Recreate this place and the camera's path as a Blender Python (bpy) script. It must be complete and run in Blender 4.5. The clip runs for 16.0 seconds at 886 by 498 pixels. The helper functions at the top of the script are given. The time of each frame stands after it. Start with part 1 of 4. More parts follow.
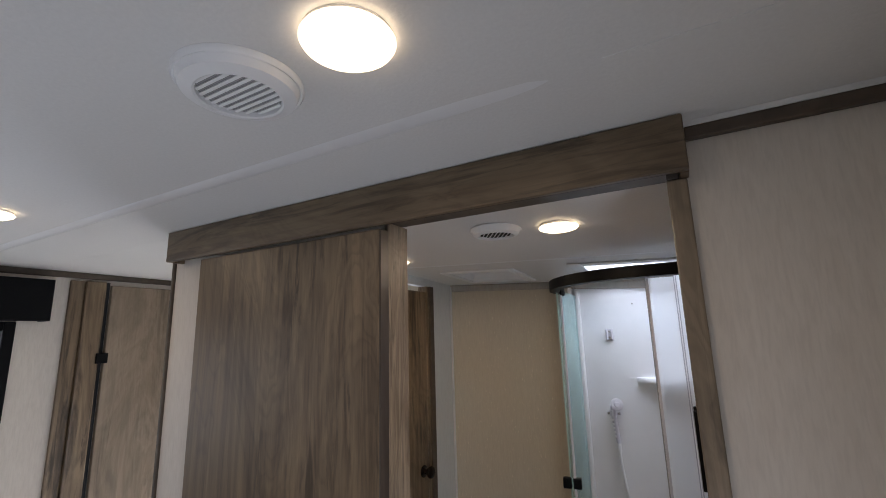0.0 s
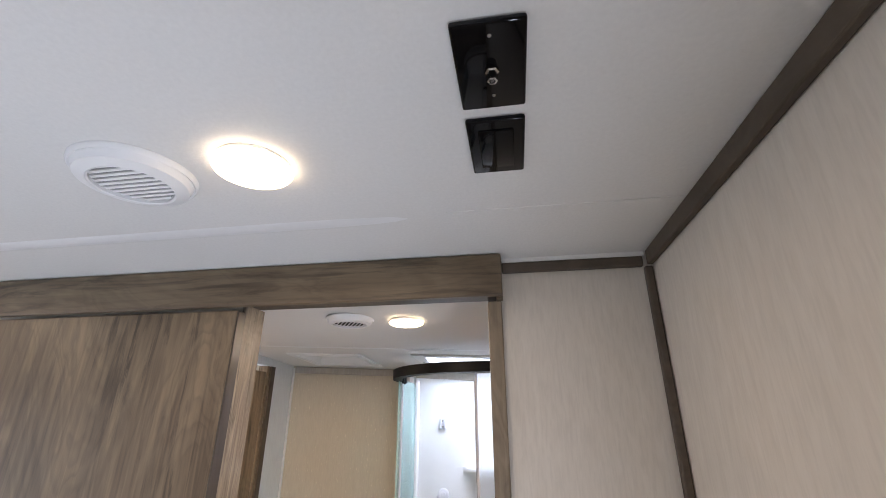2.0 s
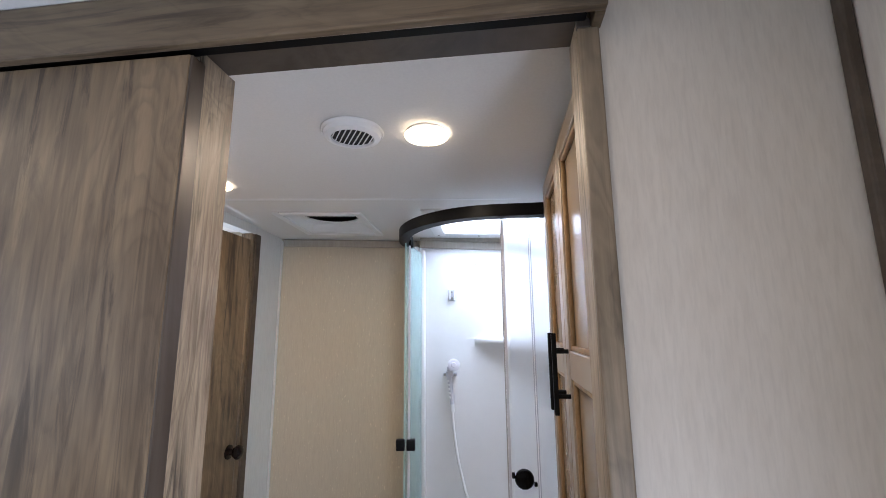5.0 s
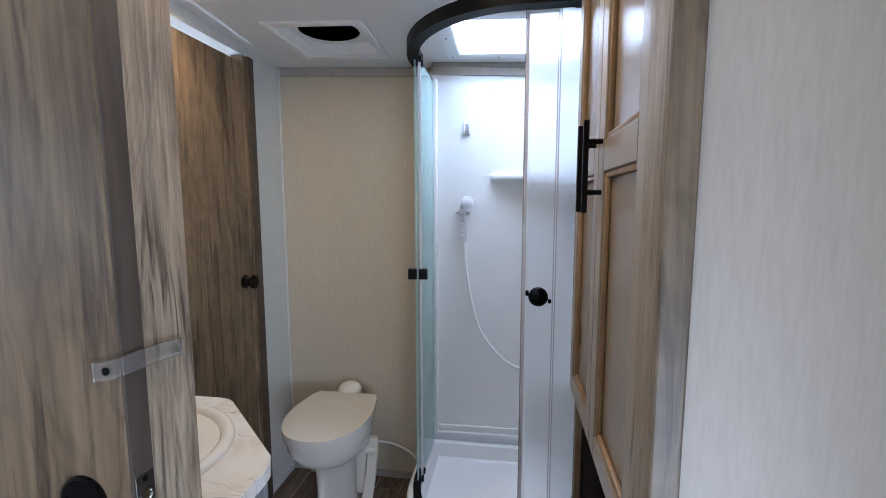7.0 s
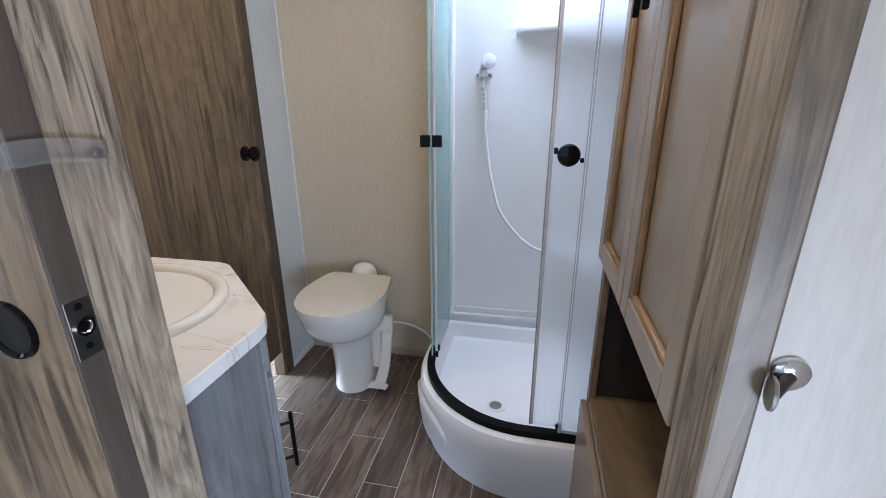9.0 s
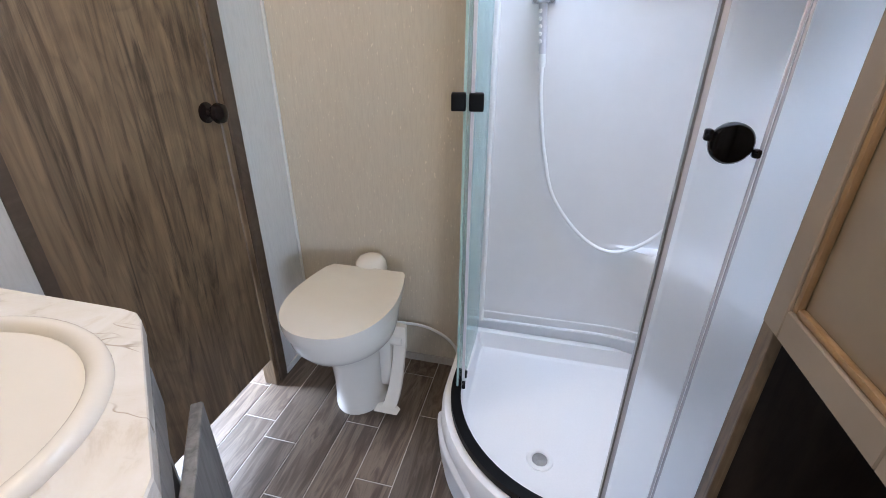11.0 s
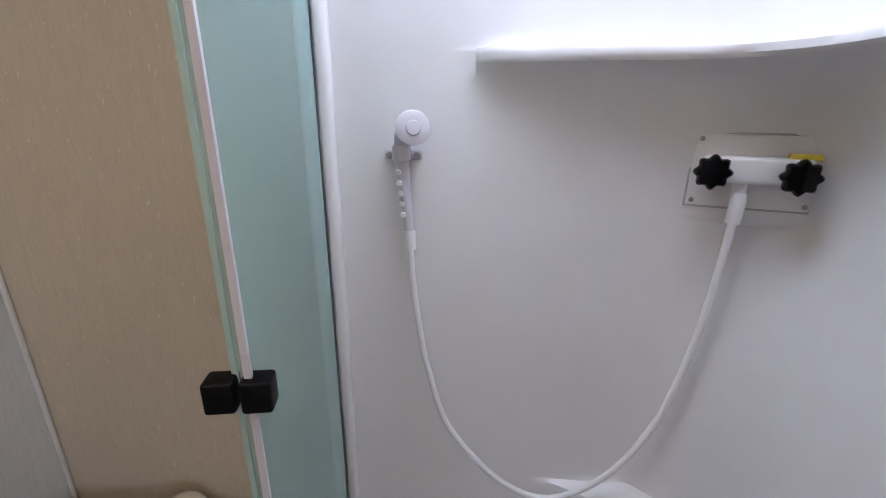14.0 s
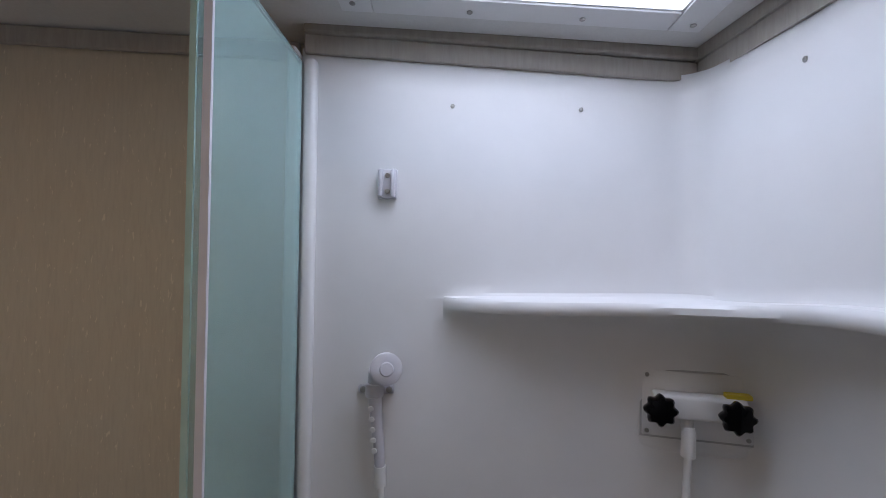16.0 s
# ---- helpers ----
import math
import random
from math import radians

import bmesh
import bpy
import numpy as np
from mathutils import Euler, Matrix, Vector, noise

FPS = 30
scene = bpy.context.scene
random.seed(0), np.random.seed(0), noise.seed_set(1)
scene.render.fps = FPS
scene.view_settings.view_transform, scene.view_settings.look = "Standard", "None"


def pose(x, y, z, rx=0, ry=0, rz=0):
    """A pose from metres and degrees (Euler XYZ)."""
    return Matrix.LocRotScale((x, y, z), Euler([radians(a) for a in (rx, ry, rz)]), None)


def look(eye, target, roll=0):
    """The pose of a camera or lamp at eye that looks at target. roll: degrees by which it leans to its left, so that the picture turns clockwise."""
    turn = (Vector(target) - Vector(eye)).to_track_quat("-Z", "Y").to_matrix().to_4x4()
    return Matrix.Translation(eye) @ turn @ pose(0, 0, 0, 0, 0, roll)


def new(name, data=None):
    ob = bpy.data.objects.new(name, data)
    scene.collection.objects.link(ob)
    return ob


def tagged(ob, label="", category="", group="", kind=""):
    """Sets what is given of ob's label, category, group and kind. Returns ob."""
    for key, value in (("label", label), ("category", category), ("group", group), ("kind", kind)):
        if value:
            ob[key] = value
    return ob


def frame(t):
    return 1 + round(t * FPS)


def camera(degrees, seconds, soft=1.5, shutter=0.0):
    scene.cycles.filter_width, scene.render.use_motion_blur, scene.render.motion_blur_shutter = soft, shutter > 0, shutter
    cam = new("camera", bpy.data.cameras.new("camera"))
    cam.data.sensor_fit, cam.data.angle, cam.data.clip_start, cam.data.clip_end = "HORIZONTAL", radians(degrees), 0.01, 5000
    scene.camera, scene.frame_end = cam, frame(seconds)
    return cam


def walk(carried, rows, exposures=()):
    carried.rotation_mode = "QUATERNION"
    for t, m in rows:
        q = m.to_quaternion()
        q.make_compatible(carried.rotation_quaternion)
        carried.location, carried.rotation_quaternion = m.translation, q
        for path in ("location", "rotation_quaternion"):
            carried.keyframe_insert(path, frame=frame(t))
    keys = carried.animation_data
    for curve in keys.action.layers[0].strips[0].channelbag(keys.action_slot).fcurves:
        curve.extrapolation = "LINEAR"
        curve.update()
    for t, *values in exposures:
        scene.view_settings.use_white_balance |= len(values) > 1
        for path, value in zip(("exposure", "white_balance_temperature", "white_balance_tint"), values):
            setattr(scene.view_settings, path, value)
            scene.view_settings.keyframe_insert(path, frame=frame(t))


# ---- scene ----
cam = camera(91.3, 16.0, soft=0.9)
PATH = [
    (0, (0.078, -0.065, 1.758), (-0.873, 1.652, 2.141), -1.6),
    (0.5, (0.107, -0.111, 1.761), (-0.562, 1.711, 2.241), -1.5),
    (1, (0.13, -0.165, 1.765), (-0.342, 1.694, 2.333), -1.4),
    (1.5, (0.133, -0.197, 1.77), (-0.225, 1.657, 2.429), -0.8),
    (2, (0.125, -0.209, 1.761), (-0.173, 1.631, 2.487), -0.0),
    (2.5, (0.105, -0.16, 1.723), (-0.169, 1.669, 2.486), 0.5),
    (3, (0.061, -0.081, 1.689), (-0.189, 1.74, 2.477), 0.6),
    (3.2, (0.039, -0.05, 1.676), (-0.205, 1.772, 2.464), 0.5),
    (5.3, (-0.062, 0.186, 1.541), (-0.307, 2.154, 1.807), -0.6),
    (5.5, (-0.067, 0.208, 1.513), (-0.314, 2.181, 1.723), -0.4),
    (6, (-0.068, 0.243, 1.467), (-0.333, 2.225, 1.507), -0.2),
    (6.5, (-0.067, 0.271, 1.44), (-0.356, 2.247, 1.33), -0.2),
    (7, (-0.071, 0.289, 1.409), (-0.381, 2.253, 1.191), -0.1),
    (7.5, (-0.073, 0.311, 1.377), (-0.406, 2.257, 1.054), -0.2),
    (8, (-0.076, 0.345, 1.329), (-0.432, 2.266, 0.901), -0.2),
    (8.5, (-0.073, 0.369, 1.284), (-0.441, 2.257, 0.735), -0.2),
    (8.7, (-0.07, 0.383, 1.272), (-0.445, 2.256, 0.679), -0.3),
    (10.8, (-0.223, 0.827, 1.25), (-0.648, 2.589, 0.405), 0.5),
    (11, (-0.231, 0.879, 1.257), (-0.656, 2.631, 0.392), 0.4),
    (11.5, (-0.262, 1.011, 1.271), (-0.692, 2.75, 0.381), 0.3),
    (12, (-0.27, 1.149, 1.291), (-0.717, 2.873, 0.38), 0.0),
    (12.5, (-0.303, 1.292, 1.305), (-0.711, 3.039, 0.421), 0.1),
    (13, (-0.3, 1.403, 1.335), (-0.535, 3.202, 0.492), 0.5),
    (13.5, (-0.285, 1.493, 1.358), (-0.301, 3.362, 0.646), 0.8),
    (14, (-0.171, 1.502, 1.445), (-0.29, 3.392, 0.801), 0.6),
    (14.5, (-0.165, 1.517, 1.509), (-0.228, 3.467, 1.069), 0.9),
    (15, (-0.164, 1.499, 1.558), (-0.194, 3.486, 1.33), 1.0),
    (15.4, (-0.168, 1.485, 1.584), (-0.162, 3.482, 1.491), 0.8),
    (15.5, (-0.164, 1.479, 1.591), (-0.166, 3.478, 1.519), 0.9),
    (16, (-0.175, 1.464, 1.601), (-0.165, 3.464, 1.633), 0.8),
]
EXPOSURES = [(0, -1.25, 6550, 20), (0.5, -0.43, 6550, 20), (1.5, -0.18, 6500, 20), (2.5, -0.14, 6400, 20), (3, -0.02, 6350, 20), (5.5, -0.27, 5850, 18), (6, -0.34, 5700, 17), (7, -0.37, 5620, 16),
             (8.5, -0.14, 5600, 16), (11, 0.26, 5700, 18), (12, 0.25, 5950, 20), (12.5, 0.15, 6250, 22), (13.5, -0.28, 6400, 24), (14.5, -1.0, 6400, 24), (15, -1.36, 6400, 24), (15.5, -1.38, 6400, 24), (16, -1.58, 6400, 23)]
walk(cam, [(t, look(eye, target, roll)) for t, eye, target, roll in PATH], EXPOSURES)

# ---- world, sun, daylight ----
world = bpy.data.worlds.new("sky")
scene.world = world
world.use_nodes = True
wn = world.node_tree.nodes
sky = wn.new("ShaderNodeTexSky")
sky.sky_type, sky.sun_disc = "NISHITA", False
sky.sun_elevation, sky.sun_rotation = radians(48), radians(250)
wn["Background"].inputs[1].default_value = 0.12
world.node_tree.links.new(sky.outputs[0], wn["Background"].inputs[0])
sun = new("sun", bpy.data.lights.new("sun", "SUN"))
sun.data.energy, sun.data.angle, sun.data.color = 2.5, radians(0.6), (1, 0.95, 0.88)
sun.matrix_world = look((-6, -2, 7), (-2.0, 0.6, 0))


def area(name, m, sx, sy, watts, colour):
    ob = new(name, bpy.data.lights.new(name, "AREA"))
    ob.data.shape, ob.data.size, ob.data.size_y, ob.data.energy, ob.data.color = "RECTANGLE", sx, sy, watts, colour
    ob.matrix_world = m
    return ob


def downlight(name, x, y, z, watts):
    """A ceiling lamp's own light, a disc just under its dome."""
    ob = new(name, bpy.data.lights.new(name, "AREA"))
    ob.data.shape, ob.data.size, ob.data.energy, ob.data.color = "DISK", 0.11, watts, (1, 0.80, 0.54)
    ob.location = (x, y, z)


DAY = (0.74, 0.87, 1.0)
area("skylight_daylight", pose(-0.045, 1.987, 2.145), 0.486, 0.298, 11.0, DAY)
area("hall_window_daylight", pose(-2.53, -0.25, 1.42, 0, -90, 0), 0.84, 1.9, 10, DAY)
area("rear_window_daylight", pose(-0.5, -2.63, 0.95, 90, 0, 0), 1.6, 0.9, 6, DAY)
# Added fill from an unseen side, to brighten the low partition wall.
area("side_fill_daylight", pose(0.45, -0.225, 0.65, 0, 90, 0), 0.52, 0.68, 42, DAY)
area("hall_door_daylight", pose(-2.55, 1.96, 0.60, 0, -55, 0), 1.1, 0.5, 170, DAY)
downlight("bedroom_lamp_light", -0.228, 0.275, 2.072, 2.0)
downlight("bath_lamp_light", -0.217, 1.155, 2.028, 4.0)
downlight("vanity_lamp_light", -1.02, 1.49, 2.050, 5.4)
downlight("hall_lamp_light", -1.46, 0.30, 2.072, 2.0)


# ---- materials ----
class Mat:
    """A node material with short ways to add nodes."""

    def __init__(self, name, rough=0.5, metal=0.0, colour=(0.8, 0.8, 0.8)):
        self.m = bpy.data.materials.new(name)
        self.m.use_nodes = True
        self.n, self.l = self.m.node_tree.nodes, self.m.node_tree.links
        self.b = self.n["Principled BSDF"]
        self.b.inputs["Roughness"].default_value = rough
        self.b.inputs["Metallic"].default_value = metal
        self.b.inputs["Base Color"].default_value = (*colour, 1)

    def link(self, a, b):
        self.l.new(a, b)

    def coords(self, scale=(1, 1, 1), offset=None):
        tc, mp = self.n.new("ShaderNodeTexCoord"), self.n.new("ShaderNodeMapping")
        mp.inputs["Scale"].default_value = scale
        self.link(tc.outputs["Object"], mp.inputs["Vector"])
        if offset is not None:
            add = self.n.new("ShaderNodeVectorMath")
            self.link(mp.outputs[0], add.inputs[0]), self.link(offset, add.inputs[1])
            return add.outputs[0]
        return mp.outputs[0]

    def noise(self, vec, scale=5, detail=4, rough=0.55, distort=0.0):
        t = self.n.new("ShaderNodeTexNoise")
        t.inputs["Scale"].default_value, t.inputs["Detail"].default_value = scale, detail
        t.inputs["Roughness"].default_value, t.inputs["Distortion"].default_value = rough, distort
        self.link(vec, t.inputs["Vector"])
        return t.outputs["Fac"]

    def ramp(self, fac, stops):
        r = self.n.new("ShaderNodeValToRGB")
        e = r.color_ramp.elements
        while len(e) < len(stops):
            e.new(0.5)
        for k, (p, c) in enumerate(stops):
            e[k].position, e[k].color = p, (*c, 1) if len(c) == 3 else c
        self.link(fac, r.inputs[0])
        return r.outputs[0]

    def mix(self, fac, a, b, kind="MIX"):
        x = self.n.new("ShaderNodeMix")
        x.data_type, x.blend_type = "RGBA", kind
        for sock, v in ((x.inputs[0], fac), (x.inputs[6], a), (x.inputs[7], b)):
            if hasattr(v, "is_linked"):
                self.link(v, sock)
            else:
                sock.default_value = v if isinstance(v, float) else (*v, 1)
        return x.outputs[2]

    def colour(self, out):
        self.link(out, self.b.inputs["Base Color"])

    def bump(self, fac, strength=0.2, dist=0.002):
        bp = self.n.new("ShaderNodeBump")
        bp.inputs["Strength"].default_value, bp.inputs["Distance"].default_value = strength, dist
        self.link(fac, bp.inputs["Height"])
        self.link(bp.outputs[0], self.b.inputs["Normal"])

    def rough(self, fac, lo, hi):
        mr = self.n.new("ShaderNodeMapRange")
        mr.inputs[3].default_value, mr.inputs[4].default_value = lo, hi
        self.link(fac, mr.inputs[0])
        self.link(mr.outputs[0], self.b.inputs["Roughness"])


def wood(name, dark, mid, light, across=(5, 5, 0.5), rough=0.42, knots=0.6):
    """Printed rustic laminate: broad figure, fine grain and short dark streaks along the axis whose scale is small."""
    m = Mat(name, rough)
    along = [q < 0.9 * max(across) for q in across]
    sized = lambda a, w: tuple(q * (a if lng else w) for q, lng in zip(across, along))
    broad = m.noise(m.coords(sized(2.4, 0.85)), 1.0, 5, 0.6, 1.2)
    c = m.ramp(broad, [(0.28, dark), (0.42, mid), (0.52, light), (0.60, mid), (0.66, light), (0.78, dark)])
    grain = m.noise(m.coords(sized(2.2, 6.0)), 2.0, 7, 0.65, 0.7)
    c = m.mix(0.03 + 0.42 * knots, c, m.ramp(grain, [(0.34, tuple(0.5 * q for q in dark)), (0.47, mid), (0.66, tuple(min(1, 1.2 * q) for q in light))]))
    streak = m.ramp(m.noise(m.coords(sized(3.0, 3.4)), 1.5, 7, 0.66, 1.2), [(0.50, (0, 0, 0)), (0.64, (knots, knots, knots))])
    patch = m.ramp(m.noise(m.coords(sized(2.6, 0.8)), 1.0, 3), [(0.36, (0, 0, 0)), (0.52, (1, 1, 1))])
    c = m.mix(m.mix(1.0, streak, patch, "MULTIPLY"), c, tuple(0.42 * q for q in dark))
    rings = m.noise(m.coords(sized(2.6, 0.8)), 1.0, 3, 0.5, 1.6)
    for at in (0.43, 0.5, 0.57):
        c = m.mix(m.ramp(rings, [(at - 0.030, (0, 0, 0)), (at, (0.26 * knots,) * 3), (at + 0.012, (0, 0, 0))]), c, tuple(0.5 * q for q in dark))
    m.colour(c)
    m.bump(grain, 0.16, 0.001)
    m.rough(grain, rough - 0.08, rough + 0.12)
    return m.m


GREY_WOOD = wood("grey_rustic_laminate", (0.058, 0.037, 0.020), (0.135, 0.090, 0.051), (0.235, 0.163, 0.096), (4.4, 4.4, 0.42), rough=0.40, knots=0.85)
GREY_WOOD_X = wood("grey_rustic_laminate_lengthwise", (0.075, 0.048, 0.026), (0.125, 0.086, 0.05), (0.175, 0.126, 0.077), (0.6, 6, 6), knots=0.7)
JAMB_WOOD = wood("light_rustic_laminate", (0.095, 0.07, 0.046), (0.235, 0.18, 0.125), (0.38, 0.305, 0.22), (10, 10, 0.9), rough=0.48, knots=0.9)
CASING_WOOD = wood("taupe_casing_laminate", (0.085, 0.062, 0.038), (0.165, 0.122, 0.079), (0.25, 0.19, 0.128), (5, 5, 0.5), rough=0.46, knots=0.8)
DOOR_EDGE = wood("brown_edge_band", (0.032, 0.023, 0.017), (0.055, 0.041, 0.031), (0.08, 0.062, 0.048), rough=0.4, knots=0.2)
TRIM_WOOD = wood("dark_taupe_trim", (0.04, 0.027, 0.017), (0.064, 0.045, 0.03), (0.09, 0.065, 0.044), (3, 3, 2), 0.5, 0.2)
TAUPE_WOOD = wood("taupe_door_laminate", (0.12, 0.085, 0.055), (0.2, 0.148, 0.1), (0.27, 0.205, 0.145), rough=0.5, knots=0.4)
BEAD_WOOD = wood("honey_edge_moulding", (0.16, 0.088, 0.035), (0.24, 0.14, 0.058), (0.32, 0.20, 0.095), (7, 7, 2), 0.35, 0.2)
NICHE_WOOD = wood("niche_board", (0.10, 0.062, 0.03), (0.15, 0.10, 0.052), (0.20, 0.14, 0.078), (5, 0.6, 5), 0.5, 0.15)
# Brown board taken near-black: the niche's shade is put into the colour.
NICHE_SHADE = wood("niche_lining_shade", (0.012, 0.008, 0.006), (0.022, 0.015, 0.012), (0.036, 0.026, 0.02), rough=0.6)
VANITY_WOOD = wood("slate_grey_laminate", (0.10, 0.098, 0.096), (0.165, 0.163, 0.162), (0.235, 0.232, 0.23))


def wallpaper(name, base, fleck, amount=0.5, dashes=0.06):
    m = Mat(name, 0.62)
    v = m.coords((46, 46, 9))
    f = m.noise(v, 1.4, 4, 0.6)
    c = m.mix(m.ramp(f, [(0.35, (0, 0, 0)), (0.75, (amount, amount, amount))]), base, fleck)
    h = m.noise(m.coords((150, 150, 18)), 1.2, 3, 0.6)
    c = m.mix(m.ramp(h, [(0.35, (0.30, 0.30, 0.30)), (0.55, (0, 0, 0))]), c, tuple(0.8 * q for q in base))
    g = m.noise(m.coords((170, 170, 52)), 1.0, 2, 0.5, 0.6)
    c = m.mix(m.ramp(g, [(0.665, (0, 0, 0)), (0.70, (dashes,) * 3)]), c, tuple(min(1, 1.35 * q) for q in base))
    d = m.noise(m.coords((1.4, 1.4, 1.1)), 1.3, 3)
    c = m.mix(m.ramp(d, [(0.4, (0, 0, 0)), (0.7, (0.25, 0.25, 0.25))]), c, tuple(0.88 * q for q in base))
    m.colour(c)
    m.bump(f, 0.15, 0.0008)
    return m.m


WALL_BED = wallpaper("cream_linen_wallboard", (0.58, 0.52, 0.45), (0.68, 0.63, 0.56))
WALL_BATH = wallpaper("tan_linen_wallboard", (0.50, 0.443, 0.35), (0.56, 0.50, 0.402), 0.5, 0.85)
WALL_PALE = wallpaper("pale_grey_wallboard", (0.62, 0.62, 0.61), (0.70, 0.70, 0.69))
TRIM_BATH = wallpaper("greige_cove_trim", (0.34, 0.31, 0.275), (0.42, 0.39, 0.35), 0.8)


def plain(name, colour, rough, metal=0.0, grain=40, bump=0.05, vary=0.06):
    m = Mat(name, rough, metal, colour)
    f = m.noise(m.coords(), grain, 4)
    b = m.noise(m.coords(), 2.5, 3)
    dirt = m.mix(0.5, m.ramp(f, [(0.3, (1 - vary,) * 3), (0.7, (1, 1, 1))]), m.ramp(b, [(0.3, (1 - vary,) * 3), (0.7, (1, 1, 1))]), "MULTIPLY")
    m.colour(m.mix(1.0, colour, dirt, "MULTIPLY"))
    m.rough(b, max(0.02, rough - 0.05), rough + 0.07)
    if bump:
        m.bump(f, bump, 0.001)
    return m.m


CAB_WOOD = plain("pale_maple_laminate", (0.31, 0.245, 0.178), 0.33, 0, 9, 0.02, 0.16)
CAB_PANEL = plain("maple_panel", (0.265, 0.205, 0.138), 0.24, 0, 7, 0.01, 0.12)
CEILING = plain("white_ceiling_panel", (0.74, 0.73, 0.71), 0.6, 0, 160, 0.45, 0.05)
WHITE_PLASTIC = plain("white_plastic", (0.80, 0.80, 0.80), 0.35, 0, 30, 0.02, 0.03)
SURROUND = plain("glossy_white_shower_wall", (0.78, 0.78, 0.79), 0.38, 0, 14, 0.03, 0.03)
PAN = plain("white_abs_pan", (0.80, 0.80, 0.81), 0.42, 0, 220, 0.10, 0.03)
PORCELAIN = plain("bone_porcelain", (0.74, 0.70, 0.63), 0.14, 0, 12, 0.0, 0.03)
BASIN = plain("cream_basin_plastic", (0.72, 0.685, 0.62), 0.16, 0, 12, 0.0, 0.03)
BLACK = plain("satin_black_metal", (0.004, 0.004, 0.0045), 0.45, 0.0, 60, 0.03, 0.2)
BLACK.node_tree.nodes["Principled BSDF"].inputs["Specular IOR Level"].default_value = 0.12
# Grey standing for the dim shade of a duct seen between slats.
VENT_GREY = plain("grey_duct_shade", (0.30, 0.30, 0.30), 0.6, 0, 30, 0.0, 0.1)
JOINT_GREY = plain("grey_joint", (0.46, 0.46, 0.47), 0.6, 0, 30, 0.0, 0.1)
GLOSS_BLACK = plain("gloss_black_plastic", (0.003, 0.003, 0.0035), 0.07, 0, 30, 0.02, 0.2)
BRONZE = plain("oil_rubbed_bronze", (0.012, 0.008, 0.007), 0.22, 0.0, 50, 0.03, 0.2)
for gloss in (GLOSS_BLACK, BRONZE):
    gloss.node_tree.nodes["Principled BSDF"].inputs["Specular IOR Level"].default_value = 0.2
CHROME = plain("chrome", (0.72, 0.72, 0.72), 0.12, 1.0, 30, 0.0, 0.1)
STEEL = plain("brushed_steel", (0.45, 0.44, 0.42), 0.3, 1.0, 80, 0.05, 0.2)
BRONZE_PLATE = plain("dark_bronze_plate", (0.10, 0.09, 0.075), 0.32, 0.8, 70, 0.05, 0.25)
# Near-black that paints shade in gaps and recesses; the fan screen uses it too.
SHADE_AND_SCREEN = plain("shade_and_screen_black", (0.02, 0.02, 0.02), 0.8, 0, 20, 0.0, 0.2)
GROUT = plain("light_grout", (0.50, 0.465, 0.42), 0.75, 0, 120, 0.3, 0.15)
HOSE_GREY = plain("pale_lilac_plastic", (0.62, 0.61, 0.66), 0.28, 0, 30, 0.02, 0.04)
YELLOW = plain("yellow_tag", (0.75, 0.58, 0.05), 0.5, 0, 30, 0.0, 0.08)
GREEN = plain("hedge_green", (0.07, 0.11, 0.04), 0.8, 0, 6, 0.3, 0.5)
CARPET = plain("beige_bedroom_floor", (0.22, 0.18, 0.14), 0.8, 0, 90, 0.5, 0.2)


def glassy(name, tint, rough, ior=1.45):
    m = Mat(name, rough, 0, tint)
    m.b.inputs["Transmission Weight"].default_value, m.b.inputs["IOR"].default_value = 1.0, ior
    f = m.noise(m.coords((1, 1, 0.6)), 60, 3)
    if rough > 0.1:
        m.bump(f, 0.25, 0.0006)
    return m.m


GLASS = glassy("pale_green_glass", (0.76, 0.93, 0.92), 0.0, 1.1)
# The diffuse remainder paints the pale haze of reflections on the panes.
GLASS.node_tree.nodes["Principled BSDF"].inputs["Transmission Weight"].default_value = 0.86
GLASS_EDGE = plain("polished_green_glass_edge", (0.42, 0.60, 0.57), 0.15, 0, 30, 0.0, 0.1)
RAIN_GLASS = glassy("rain_textured_glass", (0.95, 0.97, 0.985), 0.36, 1.3)
CLEAR = glassy("clear_acrylic", (0.97, 0.97, 0.97), 0.04, 1.3)
CLEAR.node_tree.nodes["Principled BSDF"].inputs["Transmission Weight"].default_value = 0.95
WINDOW_GLASS = glassy("window_glass", (0.96, 0.98, 0.97), 0.0, 1.02)


def lit(name, colour, strength):
    m = Mat(name, 0.4, 0, (0.9, 0.88, 0.82))
    m.b.inputs["Emission Color"].default_value = (*colour, 1)
    m.b.inputs["Emission Strength"].default_value = strength
    return m.m


LAMP_DOME = lit("lit_lamp_dome", (1, 0.80, 0.50), 9)


def plank_mat():
    m = Mat("brown_wood_look_tile", 0.38)
    info = m.n.new("ShaderNodeObjectInfo")
    off = m.n.new("ShaderNodeVectorMath")
    off.operation = "SCALE"
    off.inputs[0].default_value = (13, 29, 7)
    m.link(info.outputs["Random"], off.inputs["Scale"])
    v = m.coords((22, 2.4, 4), off.outputs[0])
    f = m.noise(v, 1.6, 6, 0.62, 0.8)
    c = m.ramp(f, [(0.3, (0.045, 0.032, 0.024)), (0.45, (0.088, 0.064, 0.046)), (0.58, (0.165, 0.127, 0.096)), (0.72, (0.065, 0.048, 0.036))])
    tone = m.ramp(info.outputs["Random"], [(0.0, (0.72, 0.72, 0.72)), (1.0, (1.15, 1.12, 1.1))])
    m.colour(m.mix(1.0, c, tone, "MULTIPLY"))
    m.bump(f, 0.2, 0.001)
    m.rough(f, 0.28, 0.5)
    return m.m


PLANK = plank_mat()


